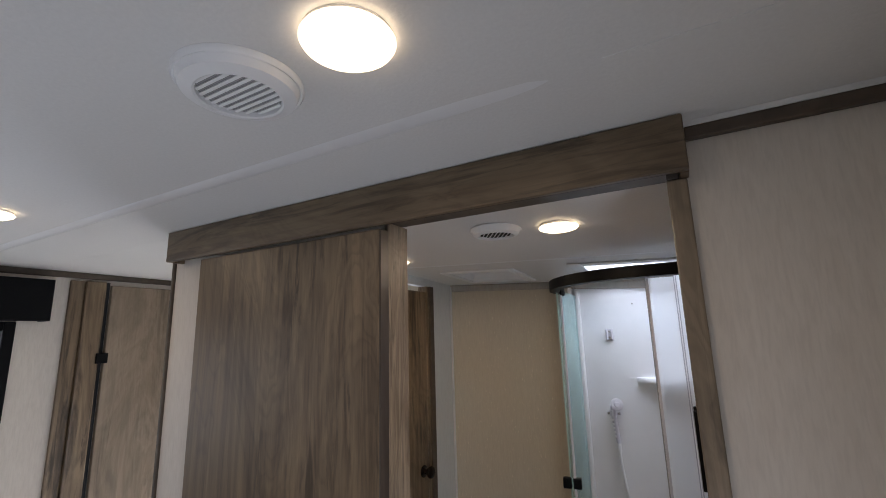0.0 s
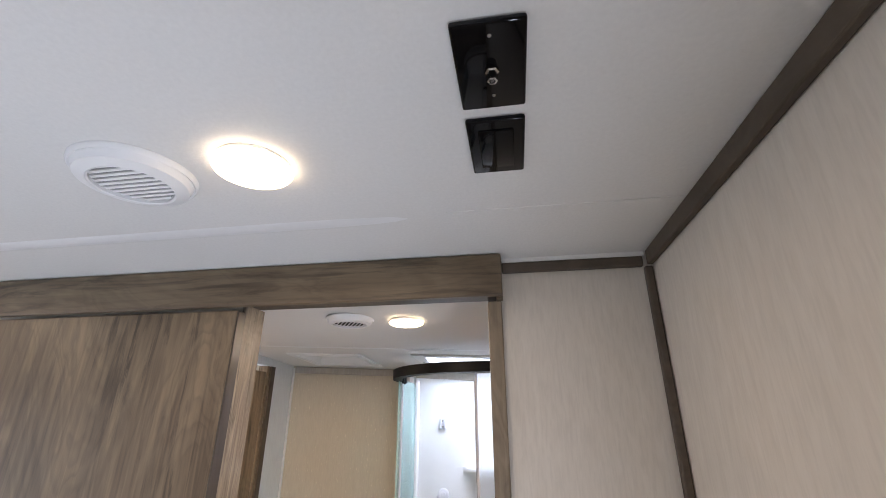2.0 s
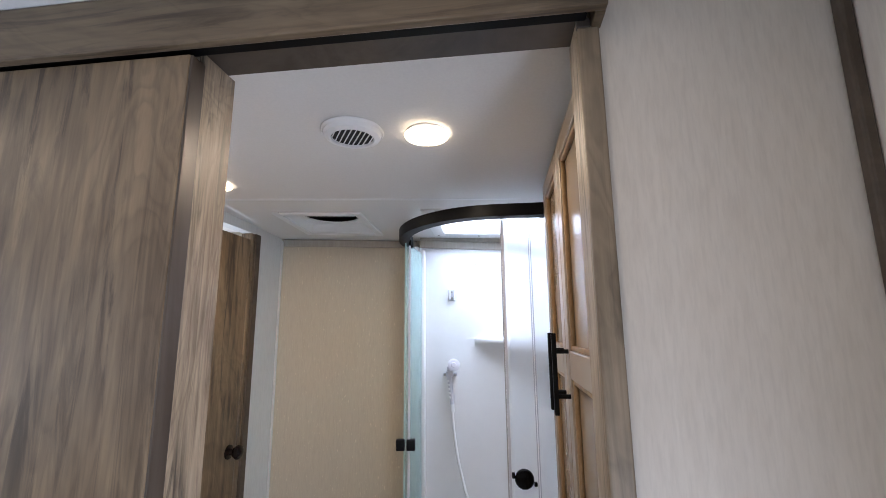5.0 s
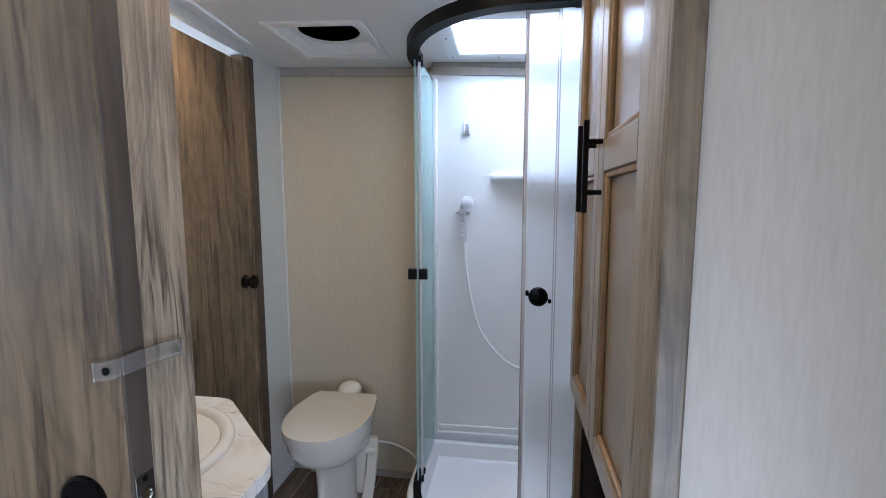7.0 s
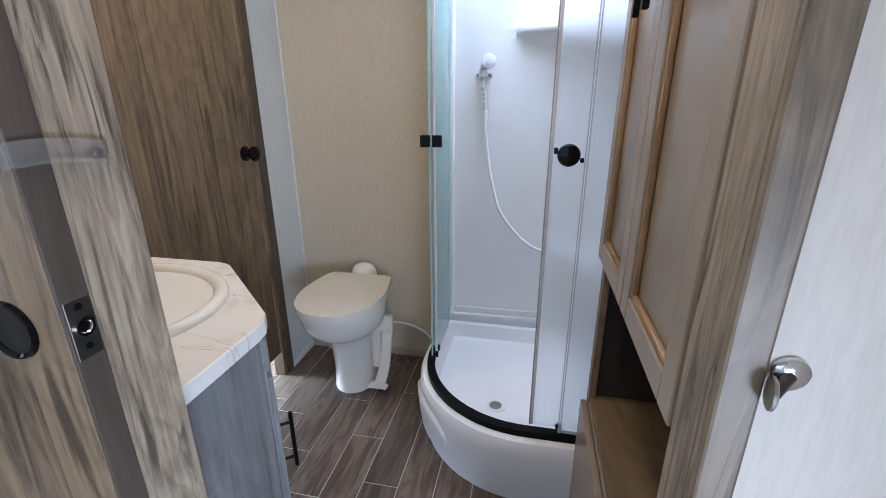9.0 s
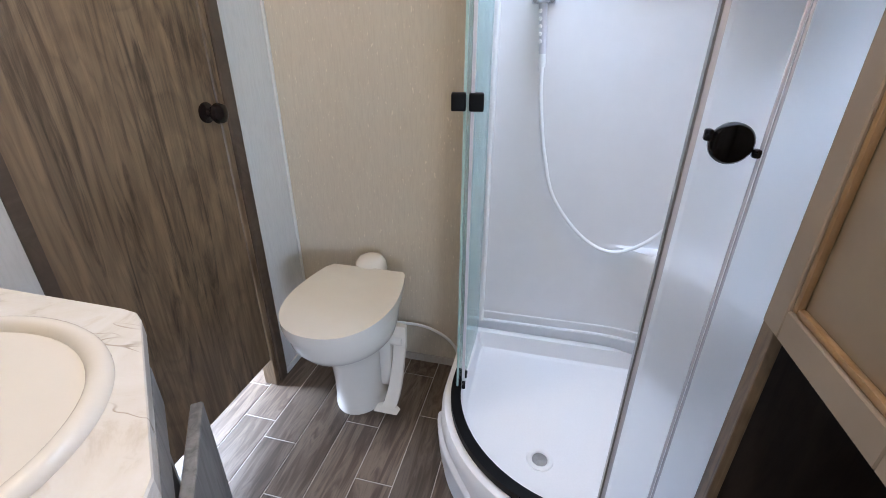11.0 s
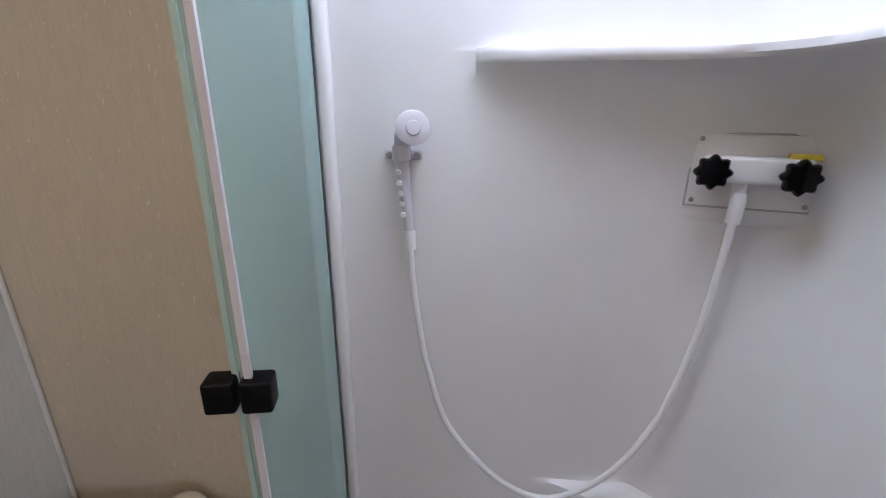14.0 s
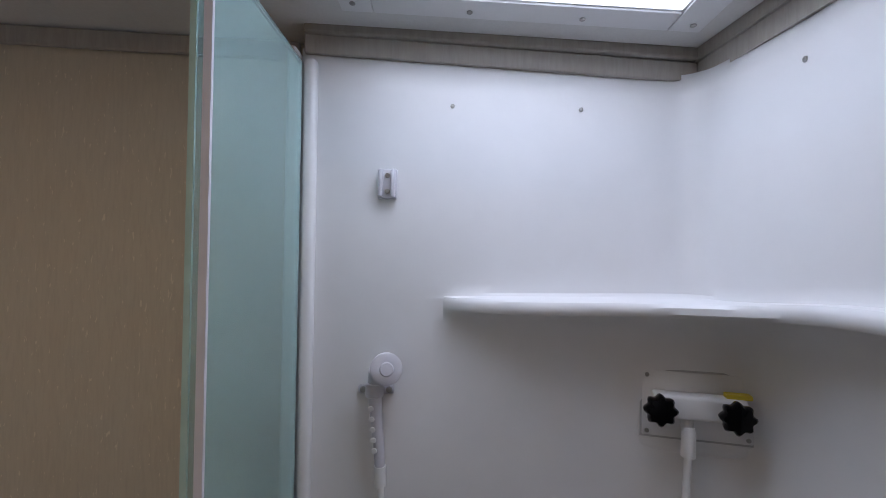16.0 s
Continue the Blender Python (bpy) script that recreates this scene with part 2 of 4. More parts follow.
def marble():
    m = Mat("cream_marble_laminate", 0.24)
    v = m.coords((1, 1, 1))
    w = m.noise(v, 4.5, 7, 0.7, 1.8)
    c = m.ramp(w, [(0.30, (0.50, 0.45, 0.37)), (0.44, (0.66, 0.63, 0.58)), (0.60, (0.70, 0.68, 0.65)), (0.75, (0.60, 0.54, 0.45))])
    v2 = m.noise(m.coords((7, 26, 10)), 1.0, 1.5, 0.5, 0.5)
    v3 = m.ramp(m.noise(m.coords((8, 8, 8)), 1.0, 2), [(0.50, (0, 0, 0)), (0.58, (1, 1, 1))])
    c = m.mix(m.mix(1.0, v3, m.ramp(v2, [(0.60, (0, 0, 0)), (0.612, (0.8, 0.8, 0.8)), (0.63, (0, 0, 0))]), "MULTIPLY"), c, (0.30, 0.24, 0.18))
    m.colour(c)
    return m.m


MARBLE = marble()


# ---- mesh helpers ----
def mesh_of(name, verts, faces, material, smooth=False):
    me = bpy.data.meshes.new(name)
    me.from_pydata([tuple(v) for v in verts], [], faces)
    me.materials.append(material)
    if smooth:
        me.polygons.foreach_set("use_smooth", [True] * len(me.polygons))
    me.update()
    return me


def from_bm(name, bm, material, smooth=False):
    bmesh.ops.recalc_face_normals(bm, faces=bm.faces)
    me = bpy.data.meshes.new(name)
    bm.to_mesh(me)
    bm.free()
    me.materials.append(material)
    if smooth:
        me.polygons.foreach_set("use_smooth", [True] * len(me.polygons))
        me.set_sharp_from_angle(angle=radians(38))
    return me


def part(name, bm, material, parent=None, label="", smooth=False):
    ob = new(name, from_bm(name, bm, material, smooth) if isinstance(bm, bmesh.types.BMesh) else bm)
    if parent is not None:
        ob.parent = parent
    if label:
        ob["label"] = label
    return ob


def thing(name, label, category, group="", kind="", at=(0, 0, 0)):
    ob = new(name)
    ob.empty_display_size = 0.05
    ob.location = at
    return tagged(ob, label, category, group, kind)


def box(x0, x1, y0, y1, z0, z1, bevel=0.0, seg=2, bm=None):
    bm = bm or bmesh.new()
    r = bmesh.ops.create_cube(bm, size=1, matrix=Matrix.LocRotScale(((x0 + x1) / 2, (y0 + y1) / 2, (z0 + z1) / 2), None, (abs(x1 - x0), abs(y1 - y0), abs(z1 - z0))))
    if bevel:
        es = list({e for v in r["verts"] for e in v.link_edges})
        bmesh.ops.bevel(bm, geom=es, offset=bevel, segments=seg, affect="EDGES", profile=0.5)
    return bm


def tube(points, r, sides=10, closed=False, bm=None, caps=True):
    """A round tube along a line of points."""
    bm = bm or bmesh.new()
    pts = [Vector(p) for p in points]
    rings = []
    up = Vector((0.013, 0.021, 1)).normalized()
    for k, p in enumerate(pts):
        a, b = pts[max(k - 1, 0)], pts[min(k + 1, len(pts) - 1)]
        if closed:
            a, b = pts[k - 1], pts[(k + 1) % len(pts)]
        t = (b - a).normalized()
        ref = up if abs(t.dot(up)) < 0.95 else Vector((1, 0.02, 0))
        u = t.cross(ref).normalized() if k == 0 else (u - u.dot(t) * t).normalized()
        w = t.cross(u)
        rr = r(k / (len(pts) - 1)) if callable(r) else r
        rings.append([bm.verts.new(p + rr * (math.cos(q) * u + math.sin(q) * w)) for q in (2 * math.pi * j / sides for j in range(sides))])
    for k in range(len(rings) - (0 if closed else 1)):
        a, b = rings[k], rings[(k + 1) % len(rings)]
        for j in range(sides):
            bm.faces.new((a[j], a[(j + 1) % sides], b[(j + 1) % sides], b[j]))
    if caps and not closed:
        bm.faces.new(rings[0][::-1]), bm.faces.new(rings[-1])
    return bm


def lathe(profile, m=None, sides=40, bm=None, sx=1.0, sy=1.0):
    """A turned body: (radius, height) pairs round the z axis, closed at the ends, moved by m."""
    bm = bm or bmesh.new()
    m = m or Matrix()
    rings = []
    for r, z in profile:
        if r < 1e-6:
            rings.append([bm.verts.new(m @ Vector((0, 0, z)))])
        else:
            rings.append([bm.verts.new(m @ Vector((sx * r * math.cos(a), sy * r * math.sin(a), z))) for a in (2 * math.pi * j / sides for j in range(sides))])
    for a, b in zip(rings, rings[1:]):
        for j in range(sides):
            k = (j + 1) % sides
            if len(a) == 1 and len(b) > 1:
                bm.faces.new((a[0], b[k], b[j]))
            elif len(b) == 1 and len(a) > 1:
                bm.faces.new((a[j], a[k], b[0]))
            elif len(a) > 1:
                bm.faces.new((a[j], a[k], b[k], b[j]))
    for ring, flip in ((rings[0], True), (rings[-1], False)):
        if len(ring) > 1:
            bm.faces.new(ring[::-1] if flip else ring)
    return bm


def prism(outline, z0, z1, bevel=0.0, bm=None, seg=2):
    """An upright body over a plan outline."""
    bm = bm or bmesh.new()
    lo = [bm.verts.new((x, y, z0)) for x, y in outline]
    hi = [bm.verts.new((x, y, z1)) for x, y in outline]
    n = len(outline)
    bm.faces.new(lo[::-1])
    top = bm.faces.new(hi)
    for k in range(n):
        bm.faces.new((lo[k], lo[(k + 1) % n], hi[(k + 1) % n], hi[k]))
    if bevel:
        bmesh.ops.bevel(bm, geom=list(top.edges), offset=bevel, segments=seg, affect="EDGES", profile=0.5)
    return bm


def ribbon(path, w, h, z, bm=None):
    """A flat bar of width w and height h that follows a plan path at height z."""
    bm = bm or bmesh.new()
    pts = [Vector((x, y, 0)) for x, y in path]
    rows = []
    for k, p in enumerate(pts):
        t = (pts[min(k + 1, len(pts) - 1)] - pts[max(k - 1, 0)]).normalized()
        nrm = Vector((-t.y, t.x, 0)) * (w / 2)
        rows.append([bm.verts.new(p + s * nrm + Vector((0, 0, q))) for s, q in ((-1, z), (1, z), (1, z + h), (-1, z + h))])
    for a, b in zip(rows, rows[1:]):
        for j in range(4):
            bm.faces.new((a[j], a[(j + 1) % 4], b[(j + 1) % 4], b[j]))
    bm.faces.new(rows[0][::-1]), bm.faces.new(rows[-1])
    return bm


def arc(cx, cy, r, a0, a1, n):
    return [(cx + r * math.cos(radians(a0 + (a1 - a0) * k / n)), cy + r * math.sin(radians(a0 + (a1 - a0) * k / n))) for k in range(n + 1)]


def structure(name, bm, material, label, smooth=False):
    return tagged(part(name, bm, material, None, "", smooth), label, name.rstrip("_0123456789").split("_")[0], "", "structure")


# ---- large structure ----
LEFT, RIGHT, BACK, PART0, PART1 = -1.198, 0.43, 2.318, 0.745, 0.80
CEIL, HALL, REAR = 2.10, -2.5, -2.6


def bath_ceiling(y, x=0.0):
    """The bathroom ceiling falls towards the back and towards the side wall."""
    return 2.0 - 0.0425 * (y - 2.255) - 0.045 * x


structure("floor_bedroom", box(HALL, RIGHT, REAR, 0.70, -0.06, 0.0), CARPET, "beige carpeted bedroom floor")
floor_bath = structure("floor", box(HALL, RIGHT, 0.70, BACK, -0.06, -0.0015), GROUT, "brown wood-look plank tile floor with pale grout")
structure("ceiling_bedroom", box(HALL - 0.06, RIGHT + 0.06, REAR - 0.06, PART0, CEIL, CEIL + 0.05), CEILING, "white textured ceiling panel of the bedroom")
FAN, SKYL = (-0.962, -0.630, 1.85, 2.15), (-0.298, 0.207, 1.83, 2.145)


def ceiling_with_holes():
    """The bathroom ceiling falls a little towards the back and is open at the fan and the skylight."""
    bm = bmesh.new()
    xs = [LEFT - 0.05, FAN[0], FAN[1], SKYL[0], SKYL[1], RIGHT + 0.06]
    ys = [PART0, SKYL[2], FAN[2], SKYL[3], FAN[3], BACK + 0.06]
    solid = lambda i, j: not ((i == 1 and j in (2, 3)) or (i == 3 and j in (1, 2)))
    for up in (0.0, 0.05):
        for i in range(5):
            for j in range(5):
                if solid(i, j):
                    bm.faces.new([bm.verts.new((x, y, bath_ceiling(y, x) + up)) for x, y in ((xs[i], ys[j]), (xs[i + 1], ys[j]), (xs[i + 1], ys[j + 1]), (xs[i], ys[j + 1]))])
    for x0, x1, y0, y1 in (FAN, SKYL):
        ring = [(x0, y0), (x1, y0), (x1, y1), (x0, y1)]
        for k in range(4):
            (xa, ya), (xb, yb) = ring[k], ring[(k + 1) % 4]
            bm.faces.new([bm.verts.new(p) for p in ((xa, ya, bath_ceiling(ya, xa)), (xb, yb, bath_ceiling(yb, xb)), (xb, yb, bath_ceiling(yb, xb) + 0.05), (xa, ya, bath_ceiling(ya, xa) + 0.05))])
    bmesh.ops.remove_doubles(bm, verts=bm.verts, dist=1e-5)
    return bm


structure("ceiling", ceiling_with_holes(), CEILING, "white bathroom ceiling panel with fan and skylight openings")
structure("ceiling_hall", box(HALL - 0.06, LEFT - 0.051, PART0 + 0.0005, BACK + 0.06, CEIL, CEIL + 0.05), CEILING, "white textured ceiling panel of the hall")
def ridge(x0, x1, y0, y1, height, z, n=24):
    """A low rounded strip along x under a ceiling whose height is z(y, x), fading out at its far end."""
    bm = bmesh.new()
    rows = []
    for i in range(n + 1):
        x = x0 + (x1 - x0) * i / n
        fade = min(1.0, 3.0 * (1 - i / n)) * 0.97 + 0.03
        wave = 0.0008 * math.sin(9 * x) * math.sin(4 * x + 1)
        rows.append([bm.verts.new((x, (y0 + y1) / 2 + (q - 0.5) * (y1 - y0), z(y0, x) + 0.0004 - fade * (height + wave) * math.sin(math.pi * q) ** 0.6)) for q in (0.0, 0.08, 0.25, 0.5, 0.75, 0.92, 1.0)])
    for a, b in zip(rows, rows[1:]):
        for k in range(6):
            bm.faces.new((a[k], a[k + 1], b[k + 1], b[k]))
    return bm


structure("trim_ceiling_seam_1", ridge(HALL, 0.02, 0.468, 0.508, 0.0038, lambda y, x: CEIL), WHITE_PLASTIC, "soft white seam strip across the ceiling", True)
structure("trim_ceiling_seam_2", box(0.02, RIGHT - 0.016, 0.474, 0.478, CEIL - 0.0012, CEIL + 0.001), CEILING, "thin joint between two ceiling panels")
structure("trim_ceiling_seam_3", ridge(LEFT, 0.11, 1.652, 1.674, 0.004, bath_ceiling), WHITE_PLASTIC, "soft white seam strip on the bathroom ceiling", True)

# partition between bedroom and bathroom, with the doorway
DX0, DX1, DTOP = -0.524, 0.084, 2.042
pw = box(-1.38, DX0, PART0, PART1, 0, CEIL)
box(DX0, DX1, PART0, PART1, DTOP, CEIL, bm=pw)
box(DX1, RIGHT, PART0, PART1, 0, CEIL, bm=pw)
structure("wall_partition", pw, WALL_BED, "cream linen-look wallboard partition with a doorway")
structure("wall_rear_bath", box(HALL - 0.06, RIGHT + 0.06, BACK, BACK + 0.06, 0, CEIL), WALL_BATH, "tan linen-look wallboard rear wall")

# bedroom side wall with the window, far wall with a window behind the camera
def wall_with_hole(x0, x1, y0, y1, axis, a0, a1, z0, z1, top):
    bm = bmesh.new()
    for lo, hi, zl, zh in ((None, a0, 0, top), (a1, None, 0, top), (a0, a1, 0, z0), (a0, a1, z1, top)):
        if axis == "y":
            box(x0, x1, y0 if lo is None else lo, y1 if hi is None else hi, zl, zh, bm=bm)
        else:
            box(x0 if lo is None else lo, x1 if hi is None else hi, y0, y1, zl, zh, bm=bm)
    return bm


# The hole in this wall is added for the side fill lamp.
structure("wall_east", wall_with_hole(RIGHT, RIGHT + 0.06, REAR, BACK, "y", -0.60, 0.15, 0.35, 0.95, CEIL), WALL_BED, "cream linen-look wallboard side wall")
ww = wall_with_hole(HALL - 0.06, HALL, REAR, 1.70, "y", -1.2, 0.70, 1.0, 1.86, CEIL)
box(HALL - 0.06, HALL, 1.70, BACK, 1.96, CEIL, bm=ww)
box(HALL - 0.06, HALL, 2.23, BACK, 0, 1.96, bm=ww)
structure("wall_west", ww, WALL_BED, "cream wallboard wall with a wide window")
structure("wall_south", wall_with_hole(HALL - 0.06, RIGHT + 0.06, REAR - 0.06, REAR, "x", -1.3, 0.3, 0.5, 1.4, CEIL), WALL_BED, "cream wallboard wall with a window")
# bathroom side wall with the second door
bw = box(LEFT - 0.05, LEFT, PART1, 1.42, 0, 2.13)
box(LEFT - 0.05, LEFT, 2.088, BACK, 0, 2.13, bm=bw)
box(LEFT - 0.05, LEFT, 1.42, 2.088, 2.024, 2.13, bm=bw)
structure("wall_west_bath", bw, WALL_PALE, "pale grey wallboard wall beside the toilet")
structure("ground", box(-60, 60, -60, 60, -1.2, -1.0), GREEN, "green lawn far outside the windows")


def window(n, axis, at, a0, a1, z0, z1):
    w = thing("window_%d" % n, "dark-framed window with a bright outside", "window", "", "structure")
    f = bmesh.new()
    for lo, hi, zl, zh in ((a0, a0 + 0.04, z0, z1), (a1 - 0.04, a1, z0, z1), (a0 + 0.04, a1 - 0.04, z0, z0 + 0.04), (a0 + 0.04, a1 - 0.04, z1 - 0.04, z1), ((a0 + a1) / 2 - 0.015, (a0 + a1) / 2 + 0.015, z0 + 0.04, z1 - 0.04)):
        if axis == "y":
            box(at - 0.05, at + 0.012, lo, hi, zl, zh, 0.004, bm=f)
        else:
            box(lo, hi, at - 0.05, at + 0.012, zl, zh, 0.004, bm=f)
    part("window_frame", f, BLACK, w)
    g = box(at - 0.022, at - 0.018, a0 + 0.03, a1 - 0.03, z0 + 0.03, z1 - 0.03) if axis == "y" else box(a0 + 0.03, a1 - 0.03, at - 0.022, at - 0.018, z0 + 0.03, z1 - 0.03)
    p = part("pane", g, WINDOW_GLASS, w)
    p.visible_shadow = False


window(1, "y", HALL, -1.2, 0.70, 1.0, 1.86)
# Window 3 is made up, out of view, to frame the side fill.
window(3, "y", RIGHT + 0.05, -0.60, 0.15, 0.35, 0.95)
window(2, "x", REAR, -1.3, 0.3, 0.5, 1.4)
val = thing("window_valance", "black upholstered window valance box on the wall", "valance")
part("front_board", box(HALL + 0.085, HALL + 0.10, -1.3, 0.785, 1.86, 2.045, 0.004), BLACK, val)
part("end_board", box(HALL + 0.003, HALL + 0.085, 0.77, 0.785, 1.86, 2.045, 0.003), BLACK, val)

# crown and corner trim
structure("trim_crown_filler", box(0.1075, RIGHT - 0.015, PART0 - 0.014, PART0 - 0.001, CEIL - 0.0105, CEIL - 0.0005), CEILING, "white filler strip over the crown strip")
structure("trim_crown_1", box(0.1075, RIGHT - 0.019, PART0 - 0.016, PART0 - 0.001, CEIL - 0.034, CEIL - 0.011, 0.003), TRIM_WOOD, "dark taupe crown strip")
structure("trim_crown_2", box(RIGHT - 0.014, RIGHT - 0.001, REAR, PART0 - 0.0185, CEIL - 0.034, CEIL - 0.001, 0.003), TRIM_WOOD, "dark taupe crown strip")
structure("trim_corner", box(RIGHT - 0.018, RIGHT - 0.001, PART0 - 0.018, PART0 - 0.001, 0, CEIL - 0.0345, 0.004), TRIM_WOOD, "dark taupe corner strip")
structure("trim_crown_3", box(HALL + 0.001, HALL + 0.014, REAR, BACK, CEIL - 0.03, CEIL - 0.001, 0.003), TRIM_WOOD, "dark taupe crown strip")
structure("trim_wall_end", box(-1.392, -1.381, PART0 - 0.008, PART1, 0, CEIL - 0.001, 0.002), TRIM_WOOD, "taupe end strip of the partition")
structure("baseboard_1", box(LEFT + 0.001, -0.50, BACK - 0.012, BACK - 0.001, 0, 0.035, 0.003), TRIM_BATH, "low greige skirting strip behind the toilet")
structure("baseboard_2", box(LEFT + 0.001, LEFT + 0.010, 2.090, BACK - 0.014, 0, 0.03, 0.003), WALL_PALE, "low pale skirting strip")
structure("trim_corner_bath", box(LEFT + 0.001, LEFT + 0.012, BACK - 0.012, BACK - 0.001, 0.037, 2.040, 0.004), WALL_PALE, "pale corner bead between two walls")
def leaning(bm, kx, ky=0.0, y0=0.0):
    """Lets a level strip follow the slope of the ceiling."""
    for v in bm.verts:
        v.co.z += kx * v.co.x + ky * (v.co.y - y0)
    return bm


structure("trim_cove_1", leaning(box(LEFT + 0.015, -0.456, BACK - 0.014, BACK - 0.002, 1.957, 1.996, 0.005), -0.045), TRIM_BATH, "greige cove strip under the ceiling")

# doorway casing
structure("trim_door_casing_1", box(DX0 - 0.03, DX0 - 0.001, PART0 + 0.001, PART1 + 0.020, 0, 2.019, 0.003), GREY_WOOD, "grey rustic wood door jamb")
structure("trim_door_jamb_1", box(DX0 - 0.0005, DX0 + 0.010, PART0 - 0.006, 0.821, 0, 2.019, 0.002), JAMB_WOOD, "grey rustic wood jamb face")
structure("trim_door_jamb_2", box(0.0732, DX1 + 0.0005, PART0 + 0.0005, PART1 + 0.006, 0, 2.019, 0.002), JAMB_WOOD, "grey rustic wood jamb face")
structure("trim_door_casing_2", box(0.0725, 0.1035, PART0 - 0.012, PART0 - 0.0005, 0, 2.002, 0.003), CASING_WOOD, "grey rustic flat casing strip beside the doorway")
structure("trim_door_casing_3", box(0.0725, 0.0922, PART0 - 0.010, PART0 - 0.0005, 2.0025, 2.019, 0.002), DOOR_EDGE, "dark brown casing end under the valance")
structure("trim_door_head", box(DX0 - 0.02, DX1 - 0.0005, PART0 - 0.009, PART1 + 0.004, 2.0195, DTOP - 0.0005, 0.002), DOOR_EDGE, "dark brown door head strip")


# ---- sliding door, its valance and hardware ----
val2 = thing("door_valance", "grey rustic wood valance board over the sliding door", "valance")
part("front_board", box(-1.346, 0.107, 0.690, 0.706, 2.003, CEIL - 0.002, 0.003), GREY_WOOD_X, val2)
part("end_board", box(0.093, 0.107, 0.707, PART0 - 0.002, 2.003, CEIL - 0.002, 0.002), GREY_WOOD_X, val2)
part("end_board", box(-1.346, -1.332, 0.707, PART0 - 0.002, 2.003, CEIL - 0.002, 0.002), GREY_WOOD_X, val2)
part("track", box(-1.32, 0.085, 0.712, 0.735, 2.012, 2.035, 0.002), BLACK, val2, "black steel track")

SD = (-1.19, -0.512)
sdoor = thing("sliding_door", "grey rustic wood sliding door standing open beside the doorway", "door")
part("leaf", box(SD[0], SD[1] - 0.004, 0.7075, 0.7405, 0.015, 1.998, 0.002), GREY_WOOD, sdoor)
part("edge_band", box(SD[1] - 0.004, SD[1], 0.7085, 0.7395, 0.016, 1.997, 0.001), DOOR_EDGE, sdoor, "dark brown edge band")
cup = part("cup_pull", lathe([(0.0, 0.0015), (0.026, 0.0015), (0.0285, 0.0045), (0.031, 0.004), (0.0325, 0.0)], pose(-0.580, 0.7072, 1.047, 90), 36), GLOSS_BLACK, sdoor, "round black cup pull", True)
sp = part("latch_plate", box(SD[1], SD[1] + 0.0015, 0.711, 0.737, 1.016, 1.080, 0.0005, 1), BRONZE_PLATE, sdoor, "bronze latch plate")
part("latch_bolt", lathe([(0.0095, 0), (0.0095, 0.003), (0.007, 0.003), (0.006, 0.001), (0, 0.001)], pose(SD[1] + 0.0015, 0.724, 1.050, 0, 90, 0), 24), CHROME, sp, "round chrome latch ring", True)
for zz in (1.028, 1.072):
    part("screw", lathe([(0.004, 0), (0.0035, 0.001), (0, 0.0012)], pose(SD[1] + 0.0015, 0.724, zz, 0, 90, 0), 12), BLACK, sp, "", True)
strap = thing("door_strap", "clear plastic travel strap screwed across the door and jamb", "strap")
spts = [(-0.546, 0.7045, 1.213), (-0.532, 0.7035, 1.215), (-0.517, 0.7030, 1.219), (-0.5095, 0.707, 1.2215), (-0.5075, 0.725, 1.2228), (-0.5085, 0.755, 1.221), (-0.5115, 0.795, 1.216)]


def strap_mesh():
    bm = bmesh.new()
    rows = []
    for k, (x, y, z) in enumerate(spts):
        nx, ny = ((0, -1) if k < 3 else ((0.7, -0.7) if k == 3 else (1, 0)))
        rows.append([bm.verts.new((x + a * nx * 0.0032, y + a * ny * 0.0032, z + b * 0.0112)) for a, b in ((0, -1), (0, 1), (1, 1), (1, -1))])
    for a, b in zip(rows, rows[1:]):
        for j in range(4):
            bm.faces.new((a[j], a[(j + 1) % 4], b[(j + 1) % 4], b[j]))
    bm.faces.new(rows[0][::-1]), bm.faces.new(rows[-1])
    return bm


part("band", strap_mesh(), CLEAR, strap)
part("screw", lathe([(0.0065, 0), (0.006, 0.003), (0.003, 0.0045), (0, 0.0045)], pose(-0.5085, 0.784, 1.2165, 0, 90, 0), 18), STEEL, strap, "steel screw", True)
part("snap_hole", lathe([(0.005, 0), (0.005, 0.0012), (0, 0.0012)], pose(-0.5265, 0.7004, 1.2165, 90), 18), BLACK, strap, "dark snap hole", True)

stop = thing("door_stop", "steel magnetic door stop on the wall", "door stop")
part("rose", lathe([(0.0145, 0), (0.0135, 0.003), (0.010, 0.005), (0, 0.005)], pose(0.123, PART0 - 0.001, 1.067, 90), 28), CHROME, stop, "", True)
part("stem", tube([(0.122, PART0 - 0.005, 1.0665), (0.106, PART0 - 0.020, 1.060)], 0.0045, 12), BRONZE_PLATE, stop, "", True)
part("magnet_cap", lathe([(0, -0.001), (0.0135, 0.0), (0.0155, 0.0015), (0.0155, 0.004), (0.012, 0.006), (0.0045, 0.0065), (0, 0.007)], pose(0.1065, PART0 - 0.020, 1.0600, 90, 0, -105) @ Matrix.Scale(0.85, 4), 32), STEEL, stop, "round steel cap", True)


# ---- ceiling fittings ----
def ceiling_lamp(x, y, z, label):
    lamp = thing("ceiling_light", label, "light", "round ceiling lights", at=(x, y, z))
    part("base", lathe([(0.052, -0.0005), (0.052, -0.006), (0.0, -0.0062)], None, 48), WHITE_PLASTIC, lamp, "white base ring", True)
    part("dome", lathe([(0.0545, -0.0065), (0.0555, -0.0085), (0.053, -0.0125), (0.043, -0.0165), (0.027, -0.019), (0.0, -0.0202)], None, 48), LAMP_DOME, lamp, "lit frosted dome", True)
    return lamp


